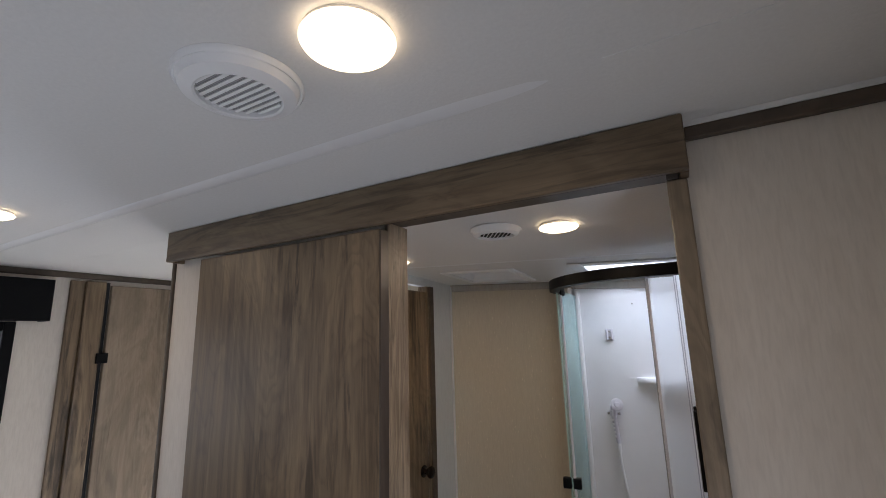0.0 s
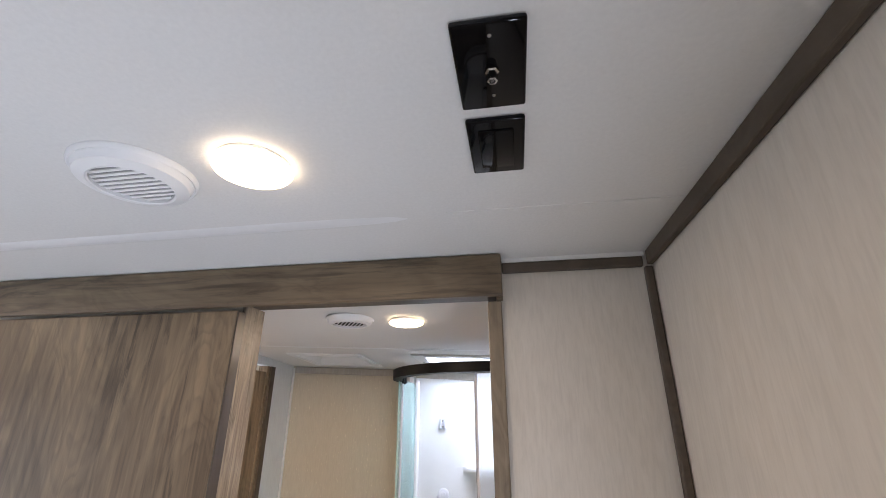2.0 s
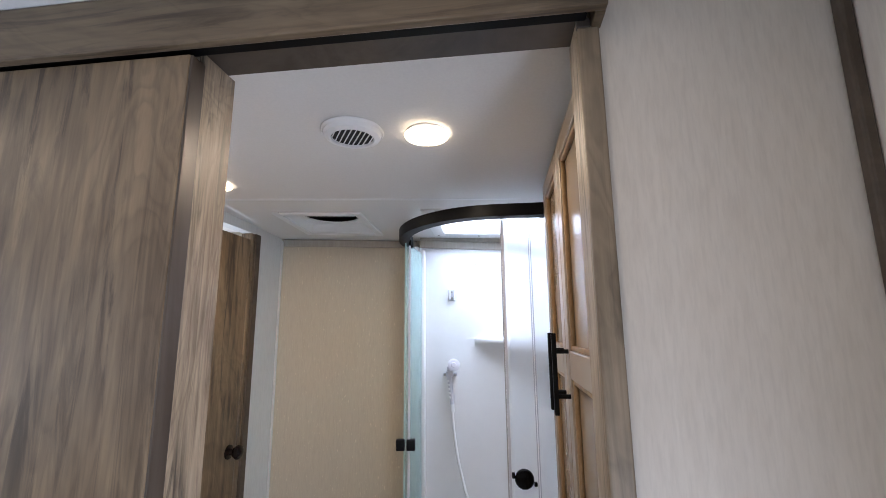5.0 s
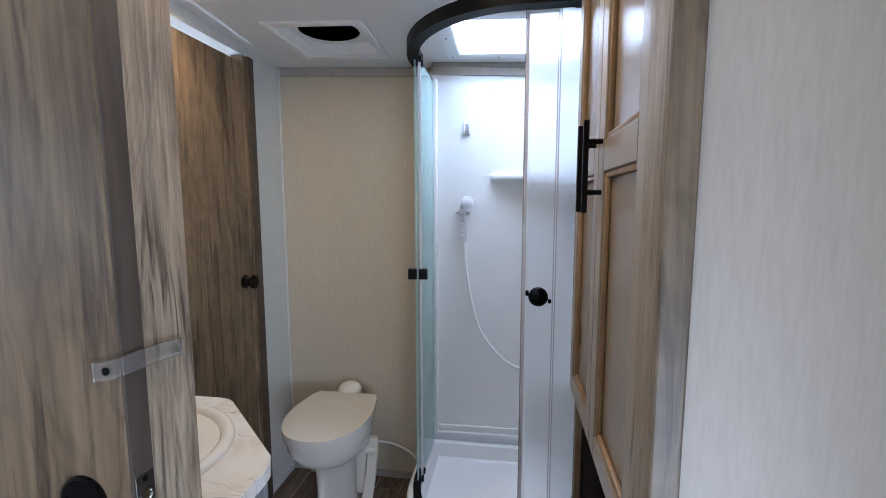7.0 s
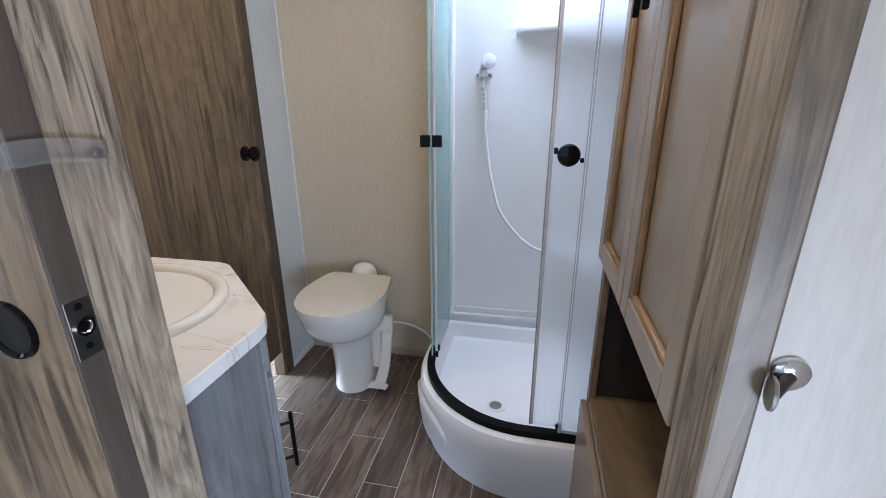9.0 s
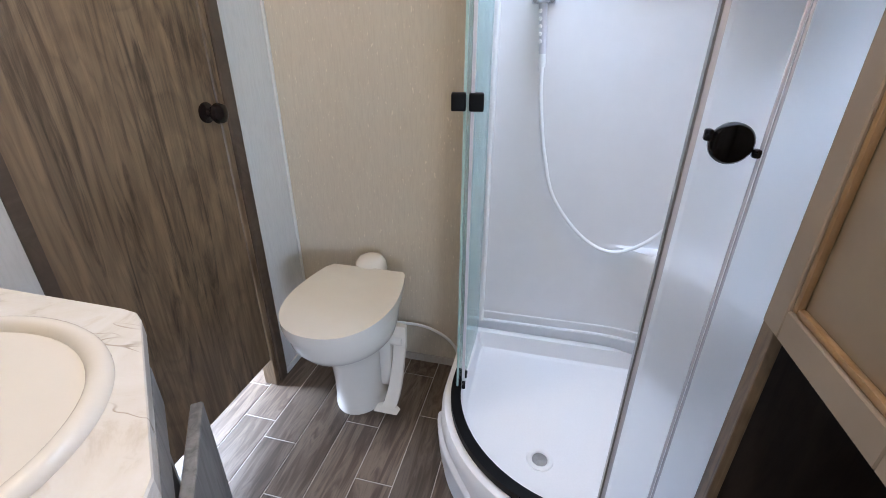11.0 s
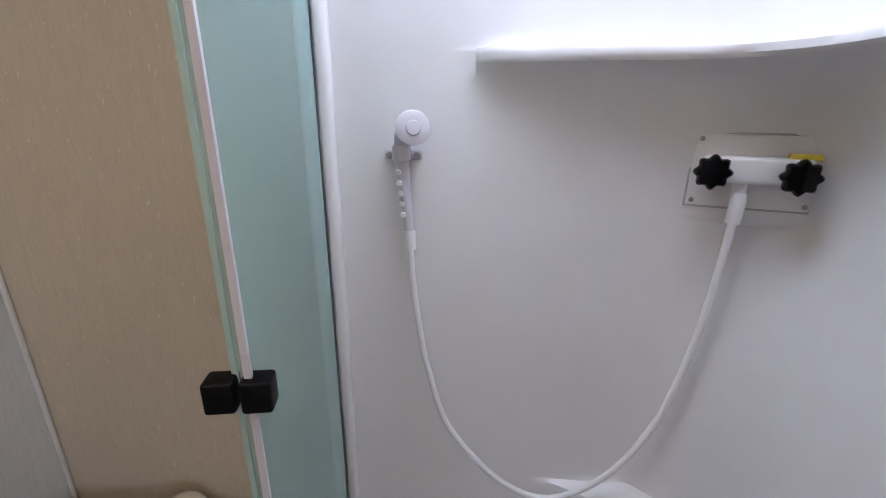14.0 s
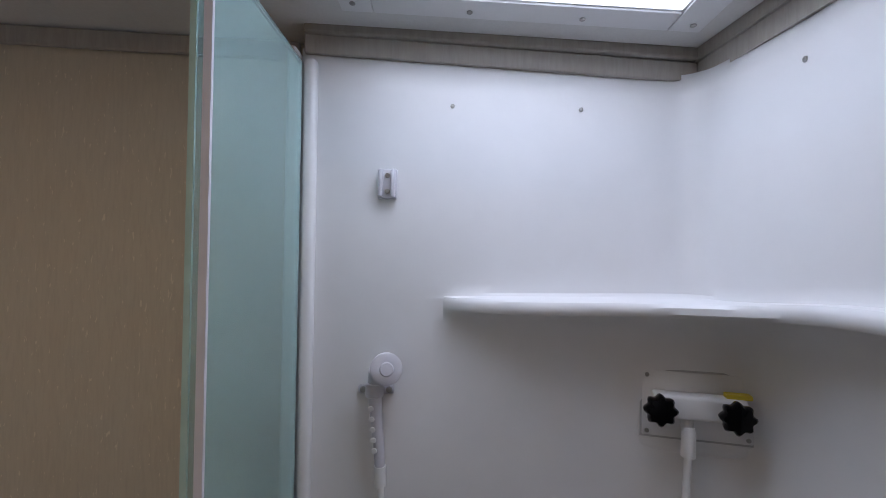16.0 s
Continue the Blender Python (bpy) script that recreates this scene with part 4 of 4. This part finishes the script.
# shower fittings
hookp = thing("shower_bracket", "small pale grey shower head bracket on the shower wall", "bracket")
part("plate", box(-0.292, -0.256, YB - 0.012, YB - 0.0045, 1.704, 1.758, 0.003, 2), HOSE_GREY, hookp, "", True)
part("clip", box(-0.289, -0.281, YB - 0.026, YB - 0.012, 1.706, 1.756, 0.003, 2), HOSE_GREY, hookp, "", True)
part("clip", box(-0.267, -0.259, YB - 0.026, YB - 0.012, 1.706, 1.756, 0.003, 2), HOSE_GREY, hookp, "", True)
for zz in (1.746, 1.717):
    part("screw", lathe([(0.005, 0), (0.004, 0.003), (0, 0.003)], pose(-0.274, YB - 0.012, zz, 90), 12), STEEL, hookp, "", True)

hs = thing("hand_shower", "pale plastic hand shower hanging in its wall bracket", "hand shower")
part("bracket", box(-0.3210, -0.2560, YB - 0.010, YB - 0.0045, 1.3500, 1.3660, 0.004, 2), HOSE_GREY, hs, "pale plastic wall bracket", True)
for x in (-0.3120, -0.2650):
    part("screw", lathe([(0.006, 0), (0.005, 0.004), (0, 0.005)], pose(x, YB - 0.010, 1.3580, 90), 14), STEEL, hs, "", True)
part("cradle", lathe([(0.013, -0.012), (0.016, -0.01), (0.016, 0.012), (0.012, 0.014)], pose(-0.2890, YB - 0.026, 1.3620), 20), HOSE_GREY, hs, "", True)
part("spray_head", lathe([(0.0, -0.022), (0.012, -0.021), (0.023, -0.012), (0.0280, -0.004), (0.0280, 0.002), (0.0250, 0.004), (0.0125, 0.0045), (0.0105, 0.007), (0.0, 0.0075)], pose(-0.2660, YB - 0.050, 1.4050, 82, 0, 14), 36), HOSE_GREY, hs, "round spray head", True)
part("neck", tube([(-0.2890, YB - 0.026, 1.3520), (-0.2870, YB - 0.026, 1.3770), (-0.2820, YB - 0.034, 1.3970)], lambda t: 0.012 + 0.005 * t, 16), HOSE_GREY, hs, "", True)
grip = part("handle", tube([(-0.2890, YB - 0.026, 1.3570), (-0.2860, YB - 0.024, 1.3170), (-0.2810, YB - 0.022, 1.2670), (-0.2780, YB - 0.022, 1.2250)], lambda t: 0.012 - 0.003 * t, 16), HOSE_GREY, hs, "ribbed handle", True)
for k in range(5):
    part("grip_dimple", lathe([(0.0052, 0), (0.004, 0.002), (0, 0.0025)], pose(-0.2935 + 0.0017 * k, YB - 0.0365 + 0.0008 * k, 1.3320 - 0.0185 * k, 90), 12), WHITE_PLASTIC, grip, "", True)
part("collar", tube([(-0.2780, YB - 0.022, 1.2270), (-0.2770, YB - 0.022, 1.1920)], 0.0105, 16), WHITE_PLASTIC, hs, "", True)
hose_pts = spline([(-0.277, YB - 0.022, 1.195), (-0.273, YB - 0.024, 1.13), (-0.260, YB - 0.028, 1.03), (-0.241, YB - 0.030, 0.935), (-0.200, YB - 0.034, 0.81), (-0.095, YB - 0.042, 0.690), (0.012, YB - 0.050, 0.655), (0.118, YB - 0.056, 0.728), (0.191, YB - 0.058, 0.860), (0.226, YB - 0.058, 1.00), (0.243, YB - 0.057, 1.13), (0.250, YB - 0.055, 1.22), (0.2525, YB - 0.055, 1.285)], 90)
part("hose", tube(hose_pts, 0.0062, 12), WHITE_PLASTIC, hs, "white shower hose", True)
part("hose_nut", tube([(0.2520, YB - 0.055, 1.264), (0.2530, YB - 0.055, 1.304), (0.2530, YB - 0.055, 1.314)], lambda t: 0.0115 if t < 0.7 else 0.009, 14), WHITE_PLASTIC, hs, "", True)

valve = thing("shower_valve", "white two-handle shower faucet with black knobs on a screwed plate", "faucet")
VM = pose(0.278, 2.2290, 1.343, 0, 0, -15) @ pose(0, 0, 0, 90)


def placed(bm, m):
    bmesh.ops.transform(bm, matrix=m, verts=bm.verts)
    return bm


part("plate", placed(box(-0.088, 0.088, -0.058, 0.058, -0.004, 0.004, 0.002, 2), VM), SURROUND, valve, "white moulded plate", True)
part("plate_lip", placed(box(-0.0955, 0.0955, -0.0655, 0.0655, -0.012, 0.0008, 0.003, 2), VM), SURROUND, valve, "", True)
part("plate_joint", placed(box(-0.0915, 0.0915, -0.0615, 0.0615, -0.006, 0.0018), VM), JOINT_GREY, valve, "grey shadow joint round the plate")
pad_edge = [(-0.118, -0.080), (-0.108, -0.094), (0.108, -0.094), (0.118, -0.080), (0.118, 0.030)] + [(0.118 * math.cos(radians(a)), 0.040 + 0.068 * math.sin(radians(a))) for a in range(10, 171, 10)] + [(-0.118, 0.030)]
part("pad", placed(prism(pad_edge, -0.034, -0.0012, 0.020, seg=5), VM), SURROUND, shower, "raised arched pad under the faucet plate", True)
for x in (-0.080, 0.080):
    for y in (-0.050, 0.050):
        part("screw", placed(lathe([(0.004, 0.004), (0.0036, 0.006), (0, 0.0065)], None, 14), VM @ pose(x, y, 0)), STEEL, valve, "", True)
part("body", placed(box(-0.074, 0.068, -0.014, 0.026, 0.004, 0.040, 0.006, 3), VM), WHITE_PLASTIC, valve, "", True)
part("spout", placed(lathe([(0.008, -0.040), (0.010, -0.036), (0.010, -0.018), (0.009, -0.016)], None, 18), VM @ pose(-0.0200, 0.004, 0.024, -90)), WHITE_PLASTIC, valve, "", True)


def star_knob(m, r=0.0245):
    bm = bmesh.new()
    n, rings = 48, []
    for f, z in ((0.55, 0.0), (0.95, 0.003), (1.0, 0.010), (1.0, 0.017), (0.86, 0.022), (0.4, 0.024)):
        rings.append([bm.verts.new((r * f * (1 + 0.11 * math.cos(8 * a)) * math.cos(a), r * f * (1 + 0.11 * math.cos(8 * a)) * math.sin(a), z)) for a in (2 * math.pi * j / n for j in range(n))])
    for a, b in zip(rings, rings[1:]):
        for j in range(n):
            bm.faces.new((a[j], a[(j + 1) % n], b[(j + 1) % n], b[j]))
    bm.faces.new(rings[0][::-1]), bm.faces.new(rings[-1])
    return placed(bm, m)


part("knob", star_knob(VM @ pose(-0.068, 0.004, 0.042)), GLOSS_BLACK, valve, "black fluted knob", True)
part("knob", star_knob(VM @ pose(0.046, 0.002, 0.042)), GLOSS_BLACK, valve, "black fluted knob", True)
part("tag", placed(box(0.038, 0.076, 0.025, 0.033, 0.014, 0.032, 0.001, 1), VM), YELLOW, valve, "yellow paper tag")
for x in (-0.068, 0.046):
    part("valve_stem", placed(lathe([(0.010, 0.034), (0.010, 0.046)], None, 16), VM @ pose(x, 0.003, 0)), WHITE_PLASTIC, valve, "", True)


# ---- second bathroom door, left of the toilet ----
door2 = thing("door_1", "grey rustic wood door with a gap above and below", "door", "", "structure")
part("leaf", box(LEFT - 0.022, LEFT + 0.001, 1.443, 2.0185, 0.130, 1.990, 0.002), GREY_WOOD, door2)
part("door_knob", lathe([(0.024, 0), (0.024, 0.004), (0.010, 0.008), (0.009, 0.018), (0.018, 0.024), (0.024, 0.034), (0.022, 0.045), (0.010, 0.052), (0, 0.053)], pose(LEFT + 0.001, 1.968, 1.068, 0, 90, 0) @ Matrix.Scale(1.2, 4), 32), BRONZE, door2, "dark bronze round knob", True)
part("casing_stop", box(LEFT - 0.05, LEFT + 0.004, 2.0225, 2.0465, 0, 2.022, 0.003), GREY_WOOD, door2, "grey wood stop strip")
part("casing", box(LEFT - 0.05, LEFT + 0.013, 2.047, 2.088, 0, 2.022, 0.003), TRIM_WOOD, door2, "brown wood side casing")
part("casing_edge", box(LEFT + 0.001, LEFT + 0.009, 2.0885, 2.0945, 0, 2.022, 0.002), JAMB_WOOD, door2, "pale edge bead of the casing")
part("casing", box(LEFT + 0.0016, LEFT + 0.006, 1.419, 1.447, 0.0, 2.02, 0.001), TRIM_WOOD, door2, "thin dark edge strip")


# ---- toilet ----
toilet = thing("toilet", "bone white toilet with closed lid and side foot pedal", "toilet")
TX = -0.842


def seat_outline(grow=0.0, n=26):
    """Rounded front, sides that draw in, straight back edge with tight corners."""
    front = [((0.182 + grow) * math.copysign(abs(math.cos(a)) ** 0.86, math.cos(a)), -(0.236 + grow) * max(0.0, math.sin(a)) ** 0.95) for a in (math.pi * k / n for k in range(n + 1))]
    side = [(-0.182 - grow + 0.034 * (k / 8) ** 1.7, (0.200 + grow) * k / 8) for k in range(1, 9)]
    corner = [(-0.143, 0.209 + grow), (-0.136, 0.212 + grow)]
    left = side + corner
    return [(TX + x, 2.0 + y) for x, y in front + left + [(-x, y) for x, y in reversed(left)]]


part("lid", prism(seat_outline(), 0.464, 0.490, 0.010, seg=4), PORCELAIN, toilet, "closed lid", True)
part("seat", prism(seat_outline(-0.004), 0.446, 0.4615, 0.004), PORCELAIN, toilet, "", True)


def bowl_mesh():
    bm = bmesh.new()
    rings = []
    for z, sx, sy, dy in ((0.0, 0.100, 0.132, 0.085), (0.010, 0.101, 0.133, 0.085), (0.025, 0.097, 0.129, 0.085), (0.12, 0.095, 0.126, 0.080), (0.22, 0.097, 0.128, 0.070), (0.28, 0.106, 0.140, 0.055), (0.305, 0.124, 0.160, 0.04), (0.345, 0.158, 0.198, 0.015), (0.39, 0.172, 0.217, 0.0), (0.425, 0.177, 0.224, 0.0), (0.4425, 0.176, 0.223, 0.0)):
        rings.append([bm.verts.new((TX + sx * math.cos(a), 2.0 + dy + sy * math.sin(a), z)) for a in (2 * math.pi * j / 44 for j in range(44))])
    for a, b in zip(rings, rings[1:]):
        for j in range(44):
            bm.faces.new((a[j], a[(j + 1) % 44], b[(j + 1) % 44], b[j]))
    bm.faces.new(rings[0][::-1]), bm.faces.new(rings[-1])
    return bm


part("bowl", bowl_mesh(), PORCELAIN, toilet, "", True)
part("vacuum_breaker", lathe([(0.056, -0.12), (0.060, 0.0), (0.061, 0.025), (0.056, 0.050), (0.042, 0.068), (0.020, 0.076), (0, 0.077)], pose(-0.848, 2.252, 0.445), 32), PORCELAIN, toilet, "round water valve cap", True)


def pedal_mesh():
    bm = bmesh.new()
    pts = [(-0.672, 2.06, 0.36), (-0.668, 2.05, 0.30), (-0.672, 2.035, 0.22), (-0.680, 2.015, 0.13), (-0.690, 1.985, 0.07), (-0.700, 1.955, 0.052)]
    rows = []
    for k, p in enumerate(spline(pts, 20)):
        w = 0.026 + 0.010 * abs(k / 20 - 0.35) + (0.022 if k > 17 else 0)
        x, y, z = p
        rows.append([bm.verts.new((x + dx, y + dy, z)) for dx, dy in ((-w * 0.8, -0.010), (w * 0.8, -0.010), (w * 0.85, 0.004), (w * 0.5, 0.012), (-w * 0.8, 0.012))])
    for a, b in zip(rows, rows[1:]):
        for j in range(5):
            bm.faces.new((a[j], a[(j + 1) % 5], b[(j + 1) % 5], b[j]))
    bm.faces.new(rows[0][::-1]), bm.faces.new(rows[-1])
    return bm


part("foot_pedal", pedal_mesh(), PORCELAIN, toilet, "long plastic foot pedal", True)
part("pedal_pivot", tube([(-0.74, 2.055, 0.30), (-0.66, 2.055, 0.30)], 0.022, 18), PORCELAIN, toilet, "", True)
part("pedal_arm", box(-0.745, -0.70, 2.03, 2.075, 0.10, 0.30, 0.008, 2), PORCELAIN, toilet, "", True)
tagged(part("water_line", tube(spline([(-0.80, 2.26, 0.215), (-0.741, 2.29, 0.200), (-0.665, 2.30, 0.192), (-0.595, 2.30, 0.171), (-0.540, 2.30, 0.133), (-0.510, 2.30, 0.08), (-0.500, 2.30, 0.0)], 40), 0.006, 10), WHITE_PLASTIC, None, "", True), "thin white water supply line behind the toilet", "pipe")


# ---- vanity ----
CT = 0.877
top_out = [(LEFT + 0.002, PART1 + 0.008), (-0.548, PART1 + 0.008), (-0.548, 1.03), (-0.553, 1.060), (-0.567, 1.086), (-0.80, 1.298), (-0.822, 1.311), (-0.85, 1.315), (LEFT + 0.002, 1.315)]
BX, BY, BA, BB = -0.904, 1.036, 0.245, 0.222


def counter_mesh():
    """Slab with an oval hole for the basin: top and bottom rings joined to the outline."""
    bm = bmesh.new()
    n = 72
    hole, edge = [], []
    for k in range(n):
        a = 2 * math.pi * k / n
        d = Vector((math.cos(a), math.sin(a)))
        hole.append((BX + (BA - 0.02) * d.x, BY + (BB - 0.02) * d.y))
        best = None
        for i in range(len(top_out)):
            p, q = Vector(top_out[i]), Vector(top_out[(i + 1) % len(top_out)])
            e = q - p
            det = d.x * -e.y + e.x * d.y
            if abs(det) < 1e-9:
                continue
            w = p - Vector((BX, BY))
            t = (w.x * -e.y + e.x * w.y) / det
            u = (d.x * w.y - d.y * w.x) / det
            if t > 0 and -1e-6 <= u <= 1 + 1e-6 and (best is None or t < best):
                best = t
        edge.append((BX + best * d.x, BY + best * d.y))
    for c in top_out:
        k = min(range(n), key=lambda i: (edge[i][0] - c[0]) ** 2 + (edge[i][1] - c[1]) ** 2)
        edge[k] = c
    loops = [[bm.verts.new((x, y, z)) for x, y in pts] for pts, z in ((hole, CT - 0.03), (hole, CT), ([(x + 0.006 * (BX - x), y + 0.006 * (BY - y)) for x, y in edge], CT), (edge, CT - 0.003), (edge, CT - 0.03))]
    for a, b in zip(loops, loops[1:] + loops[:1]):
        for j in range(n):
            bm.faces.new((a[j], a[(j + 1) % n], b[(j + 1) % n], b[j]))
    return bm


worktop = tagged(part("worktop", counter_mesh(), MARBLE, None, "", False), "cream marble-look laminate worktop with a clipped corner", "worktop")
basin = thing("wash_basin", "cream oval drop-in wash basin in the worktop", "sink")
prof = [(1.0, 0.0005), (0.998, 0.006), (0.985, 0.0115), (0.962, 0.0148), (0.935, 0.0155), (0.908, 0.0135), (0.885, 0.0085), (0.868, 0.0), (0.852, -0.014), (0.80, -0.06), (0.70, -0.105), (0.5, -0.130), (0.2, -0.138), (0.0, -0.139)]
part("bowl", placed(lathe(prof, None, 64, None, BA, BB), pose(BX, BY, CT)), BASIN, basin, "", True)
part("drain", lathe([(0.022, 0), (0.020, 0.003), (0.012, 0.002), (0, 0.002)], pose(BX, BY, CT - 0.139), 24), CHROME, basin, "", True)
vanity = thing("vanity_cabinet", "slate grey wood-look vanity cabinet with a black bar handle", "cabinet")
body_out = [(LEFT + 0.004, PART1 + 0.010), (-0.572, PART1 + 0.010), (-0.572, 1.058), (-0.806, 1.272), (-0.83, 1.285), (LEFT + 0.004, 1.285)]
part("body", prism(body_out, 0.0, CT - 0.031), VANITY_WOOD, vanity)
DM = Matrix.Translation((-0.572, 1.058, 0)) @ Matrix.Rotation(math.atan2(1.272 - 1.058, -0.806 + 0.572), 4, "Z")
part("drawer_front", placed(box(0.028, 0.295, -0.019, -0.001, 0.737, 0.815, 0.003), DM), VANITY_WOOD, vanity, "false drawer front")
DO = DM @ pose(0.026, -0.002, 0, 0, 0, -10.5) @ Matrix.Translation((-0.026, 0.002, 0))
vd = part("door", placed(box(0.028, 0.295, -0.021, -0.002, 0.07, 0.724, 0.003), DO), VANITY_WOOD, vanity, "flat slab door standing ajar")
# Flat sheet on the solid body; its black is the shade behind the door.
part("door_shade", placed(box(0.034, 0.29, -0.0008, -0.0002, 0.08, 0.716), DM), SHADE_AND_SCREEN, vanity, "thin black sheet painting the shade behind the door")
part("corner_strip", placed(box(0.002, 0.024, -0.008, -0.001, 0.0, CT - 0.033, 0.002), DM), VANITY_WOOD, vanity)
hb = tube([(0.262, -0.052, 0.27), (0.262, -0.052, 0.452)], 0.006, 12)
for zz in (0.302, 0.42):
    tube([(0.262, -0.020, zz), (0.262, -0.052, zz)], 0.0045, 10, bm=hb)
part("handle", placed(hb, DO), BLACK, vd, "black bar handle", True)


# ---- tall linen cabinet beside the doorway ----
CBX = 0.118
cab = thing("linen_cabinet", "tall pale maple cabinet with panelled doors over an open niche", "cabinet")
CB0, CB1, NB, NT = PART1 + 0.008, 1.535, 0.455, 0.90
TOPZ = bath_ceiling(CB1, CBX) - 0.002
part("stile", box(CBX, CBX + 0.018, CB0, 0.905, 0.0, TOPZ, 0.002), JAMB_WOOD, cab, "grey rustic wood face stile")
part("stile", box(CBX, CBX + 0.018, CB1 - 0.035, CB1, 0.0, TOPZ, 0.002), GREY_WOOD, cab, "grey rustic wood face stile")
part("rail", box(CBX, CBX + 0.018, 0.9055, CB1 - 0.0355, NT - 0.005, NT + 0.05, 0.002), GREY_WOOD, cab)
part("rail", box(CBX, CBX + 0.018, 0.9055, CB1 - 0.0355, NB - 0.04, NB - 0.002, 0.002), CAB_WOOD, cab)
part("rail", box(CBX, CBX + 0.018, 0.9055, CB1 - 0.0355, TOPZ - 0.05, TOPZ, 0.002), GREY_WOOD, cab)
part("side", box(CBX + 0.019, RIGHT - 0.003, CB0, CB0 + 0.014, 0.0, TOPZ), GREY_WOOD, cab)
part("side", box(CBX + 0.019, RIGHT - 0.003, CB1 - 0.014, CB1, 0.0, TOPZ), GREY_WOOD, cab)
part("niche_floor", box(CBX + 0.004, RIGHT - 0.004, CB0 + 0.015, CB1 - 0.015, NB - 0.0018, NB + 0.012, 0.002), NICHE_WOOD, cab, "honey wood niche shelf")
# These linings carry the shade of the recess in their colour.
part("niche_lining", box(CBX + 0.019, RIGHT - 0.004, CB1 - 0.020, CB1 - 0.0145, NB + 0.013, NT), NICHE_SHADE, cab, "niche lining with its shade painted near-black")
part("niche_lining", box(RIGHT - 0.012, RIGHT - 0.004, CB0 + 0.015, CB1 - 0.021, NB + 0.013, NT), NICHE_SHADE, cab, "niche lining with its shade painted near-black")
part("niche_lining", box(CBX + 0.019, RIGHT - 0.013, CB0 + 0.015, CB1 - 0.021, NT, NT + 0.01), NICHE_SHADE, cab, "niche top with its shade painted near-black")
part("lower_door", box(CBX - 0.018, CBX - 0.001, 0.915, CB1 - 0.01, 0.06, NB - 0.012, 0.003), CAB_WOOD, cab, "plain lower door")


def panel_door(y0, y1, z0, z1, hand):
    d = part("door", box(CBX - 0.006, CBX - 0.001, y0, y1, z0, z1), CAB_PANEL, cab, "two-panel door")
    st = 0.046
    zm = 1.468
    f = bmesh.new()
    for a, b, c, e in ((y0, y0 + st, z0, z1), (y1 - st, y1, z0, z1), (y0 + st, y1 - st, z0, z0 + st), (y0 + st, y1 - st, z1 - st, z1), (y0 + st, y1 - st, zm - 0.004, zm + 0.056)):
        box(CBX - 0.020, CBX - 0.0062, a, b, c, e, 0.002, 1, bm=f)
    part("door_frame", f, CAB_WOOD, d, "pale maple frame")
    for lo, hi in ((z0 + st, zm - 0.004), (zm + 0.056, z1 - st)):
        g = bmesh.new()
        a, b = y0 + st, y1 - st
        for ya, yb, za, zb in ((a, a + 0.011, lo, hi), (b - 0.011, b, lo, hi), (a + 0.011, b - 0.011, lo, lo + 0.011), (a + 0.011, b - 0.011, hi - 0.011, hi)):
            box(CBX - 0.0165, CBX - 0.0062, ya, yb, za, zb, 0.0035, 2, bm=g)
        part("moulding", g, BEAD_WOOD, d, "honey inner moulding", True)
    hy = y1 - 0.032 if hand > 0 else y0 + 0.032
    h = box(CBX - 0.056, CBX - 0.046, hy - 0.006, hy + 0.006, 1.387, 1.562, 0.0015, 1)
    for zz in (1.426, 1.522):
        tube([(CBX - 0.0195, hy, zz), (CBX - 0.047, hy, zz)], 0.005, 10, bm=h)
    part("handle", h, BLACK, d, "black bar handle")
    return d


panel_door(0.882, 1.196, NT - 0.006, TOPZ - 0.012, 1)
panel_door(1.200, 1.500, NT - 0.006, TOPZ - 0.012, -1)

# ---- hall beyond ----
hd2 = thing("hall_door", "grey-beige wood hall door with dark frame gap", "door")
part("leaf", box(HALL + 0.004, HALL + 0.03, 1.04, 1.62, 0.02, 2.045, 0.003), TAUPE_WOOD, hd2)
part("casing", box(HALL + 0.002, HALL + 0.035, 0.93, 1.015, 0.0, 2.06, 0.006), GREY_WOOD, hd2, "stepped wood casing")
part("casing", box(HALL + 0.002, HALL + 0.022, 0.87, 0.929, 0.0, 2.06, 0.006), GREY_WOOD, hd2, "stepped wood casing")
# Solid strip on the wall, coloured as the shade between casing and leaf.
part("gap_shade_strip", box(HALL + 0.0015, HALL + 0.006, 1.016, 1.039, 0.0, 2.06), SHADE_AND_SCREEN, hd2, "black strip painting the shade of the door gap")
part("latch", box(HALL + 0.031, HALL + 0.045, 1.0, 1.05, 1.66, 1.71, 0.003), BLACK, hd2, "black latch")

# ---- floor planks ----
PW, PL, GAP = 0.126, 0.503, 0.0032
me_plank = from_bm("plank", box(-PW / 2 + GAP / 2, PW / 2 - GAP / 2, -PL / 2 + GAP / 2, PL / 2 - GAP / 2, -0.006, 0.0, 0.0012, 1), PLANK)
starts = {0: 1.789, 1: 1.60, 2: 1.922, 3: 1.717, 4: 2.012, 5: 1.86}
for c in range(-2, 13):
    xc = -1.096 + PW * (c + 0.5)
    y0 = starts[c % 6]
    for k in range(-3, 2):
        lo, hi = max(y0 + PL * k, 0.82), min(y0 + PL * (k + 1), BACK - 0.002)
        if hi - lo < 0.03 or xc > 0.40:
            continue
        ob = new("plank", me_plank)
        ob.parent = floor_bath
        ob.location = (xc, (lo + hi) / 2, 0.0)
        ob.scale = (1, (hi - lo - GAP) / (PL - GAP), 1)
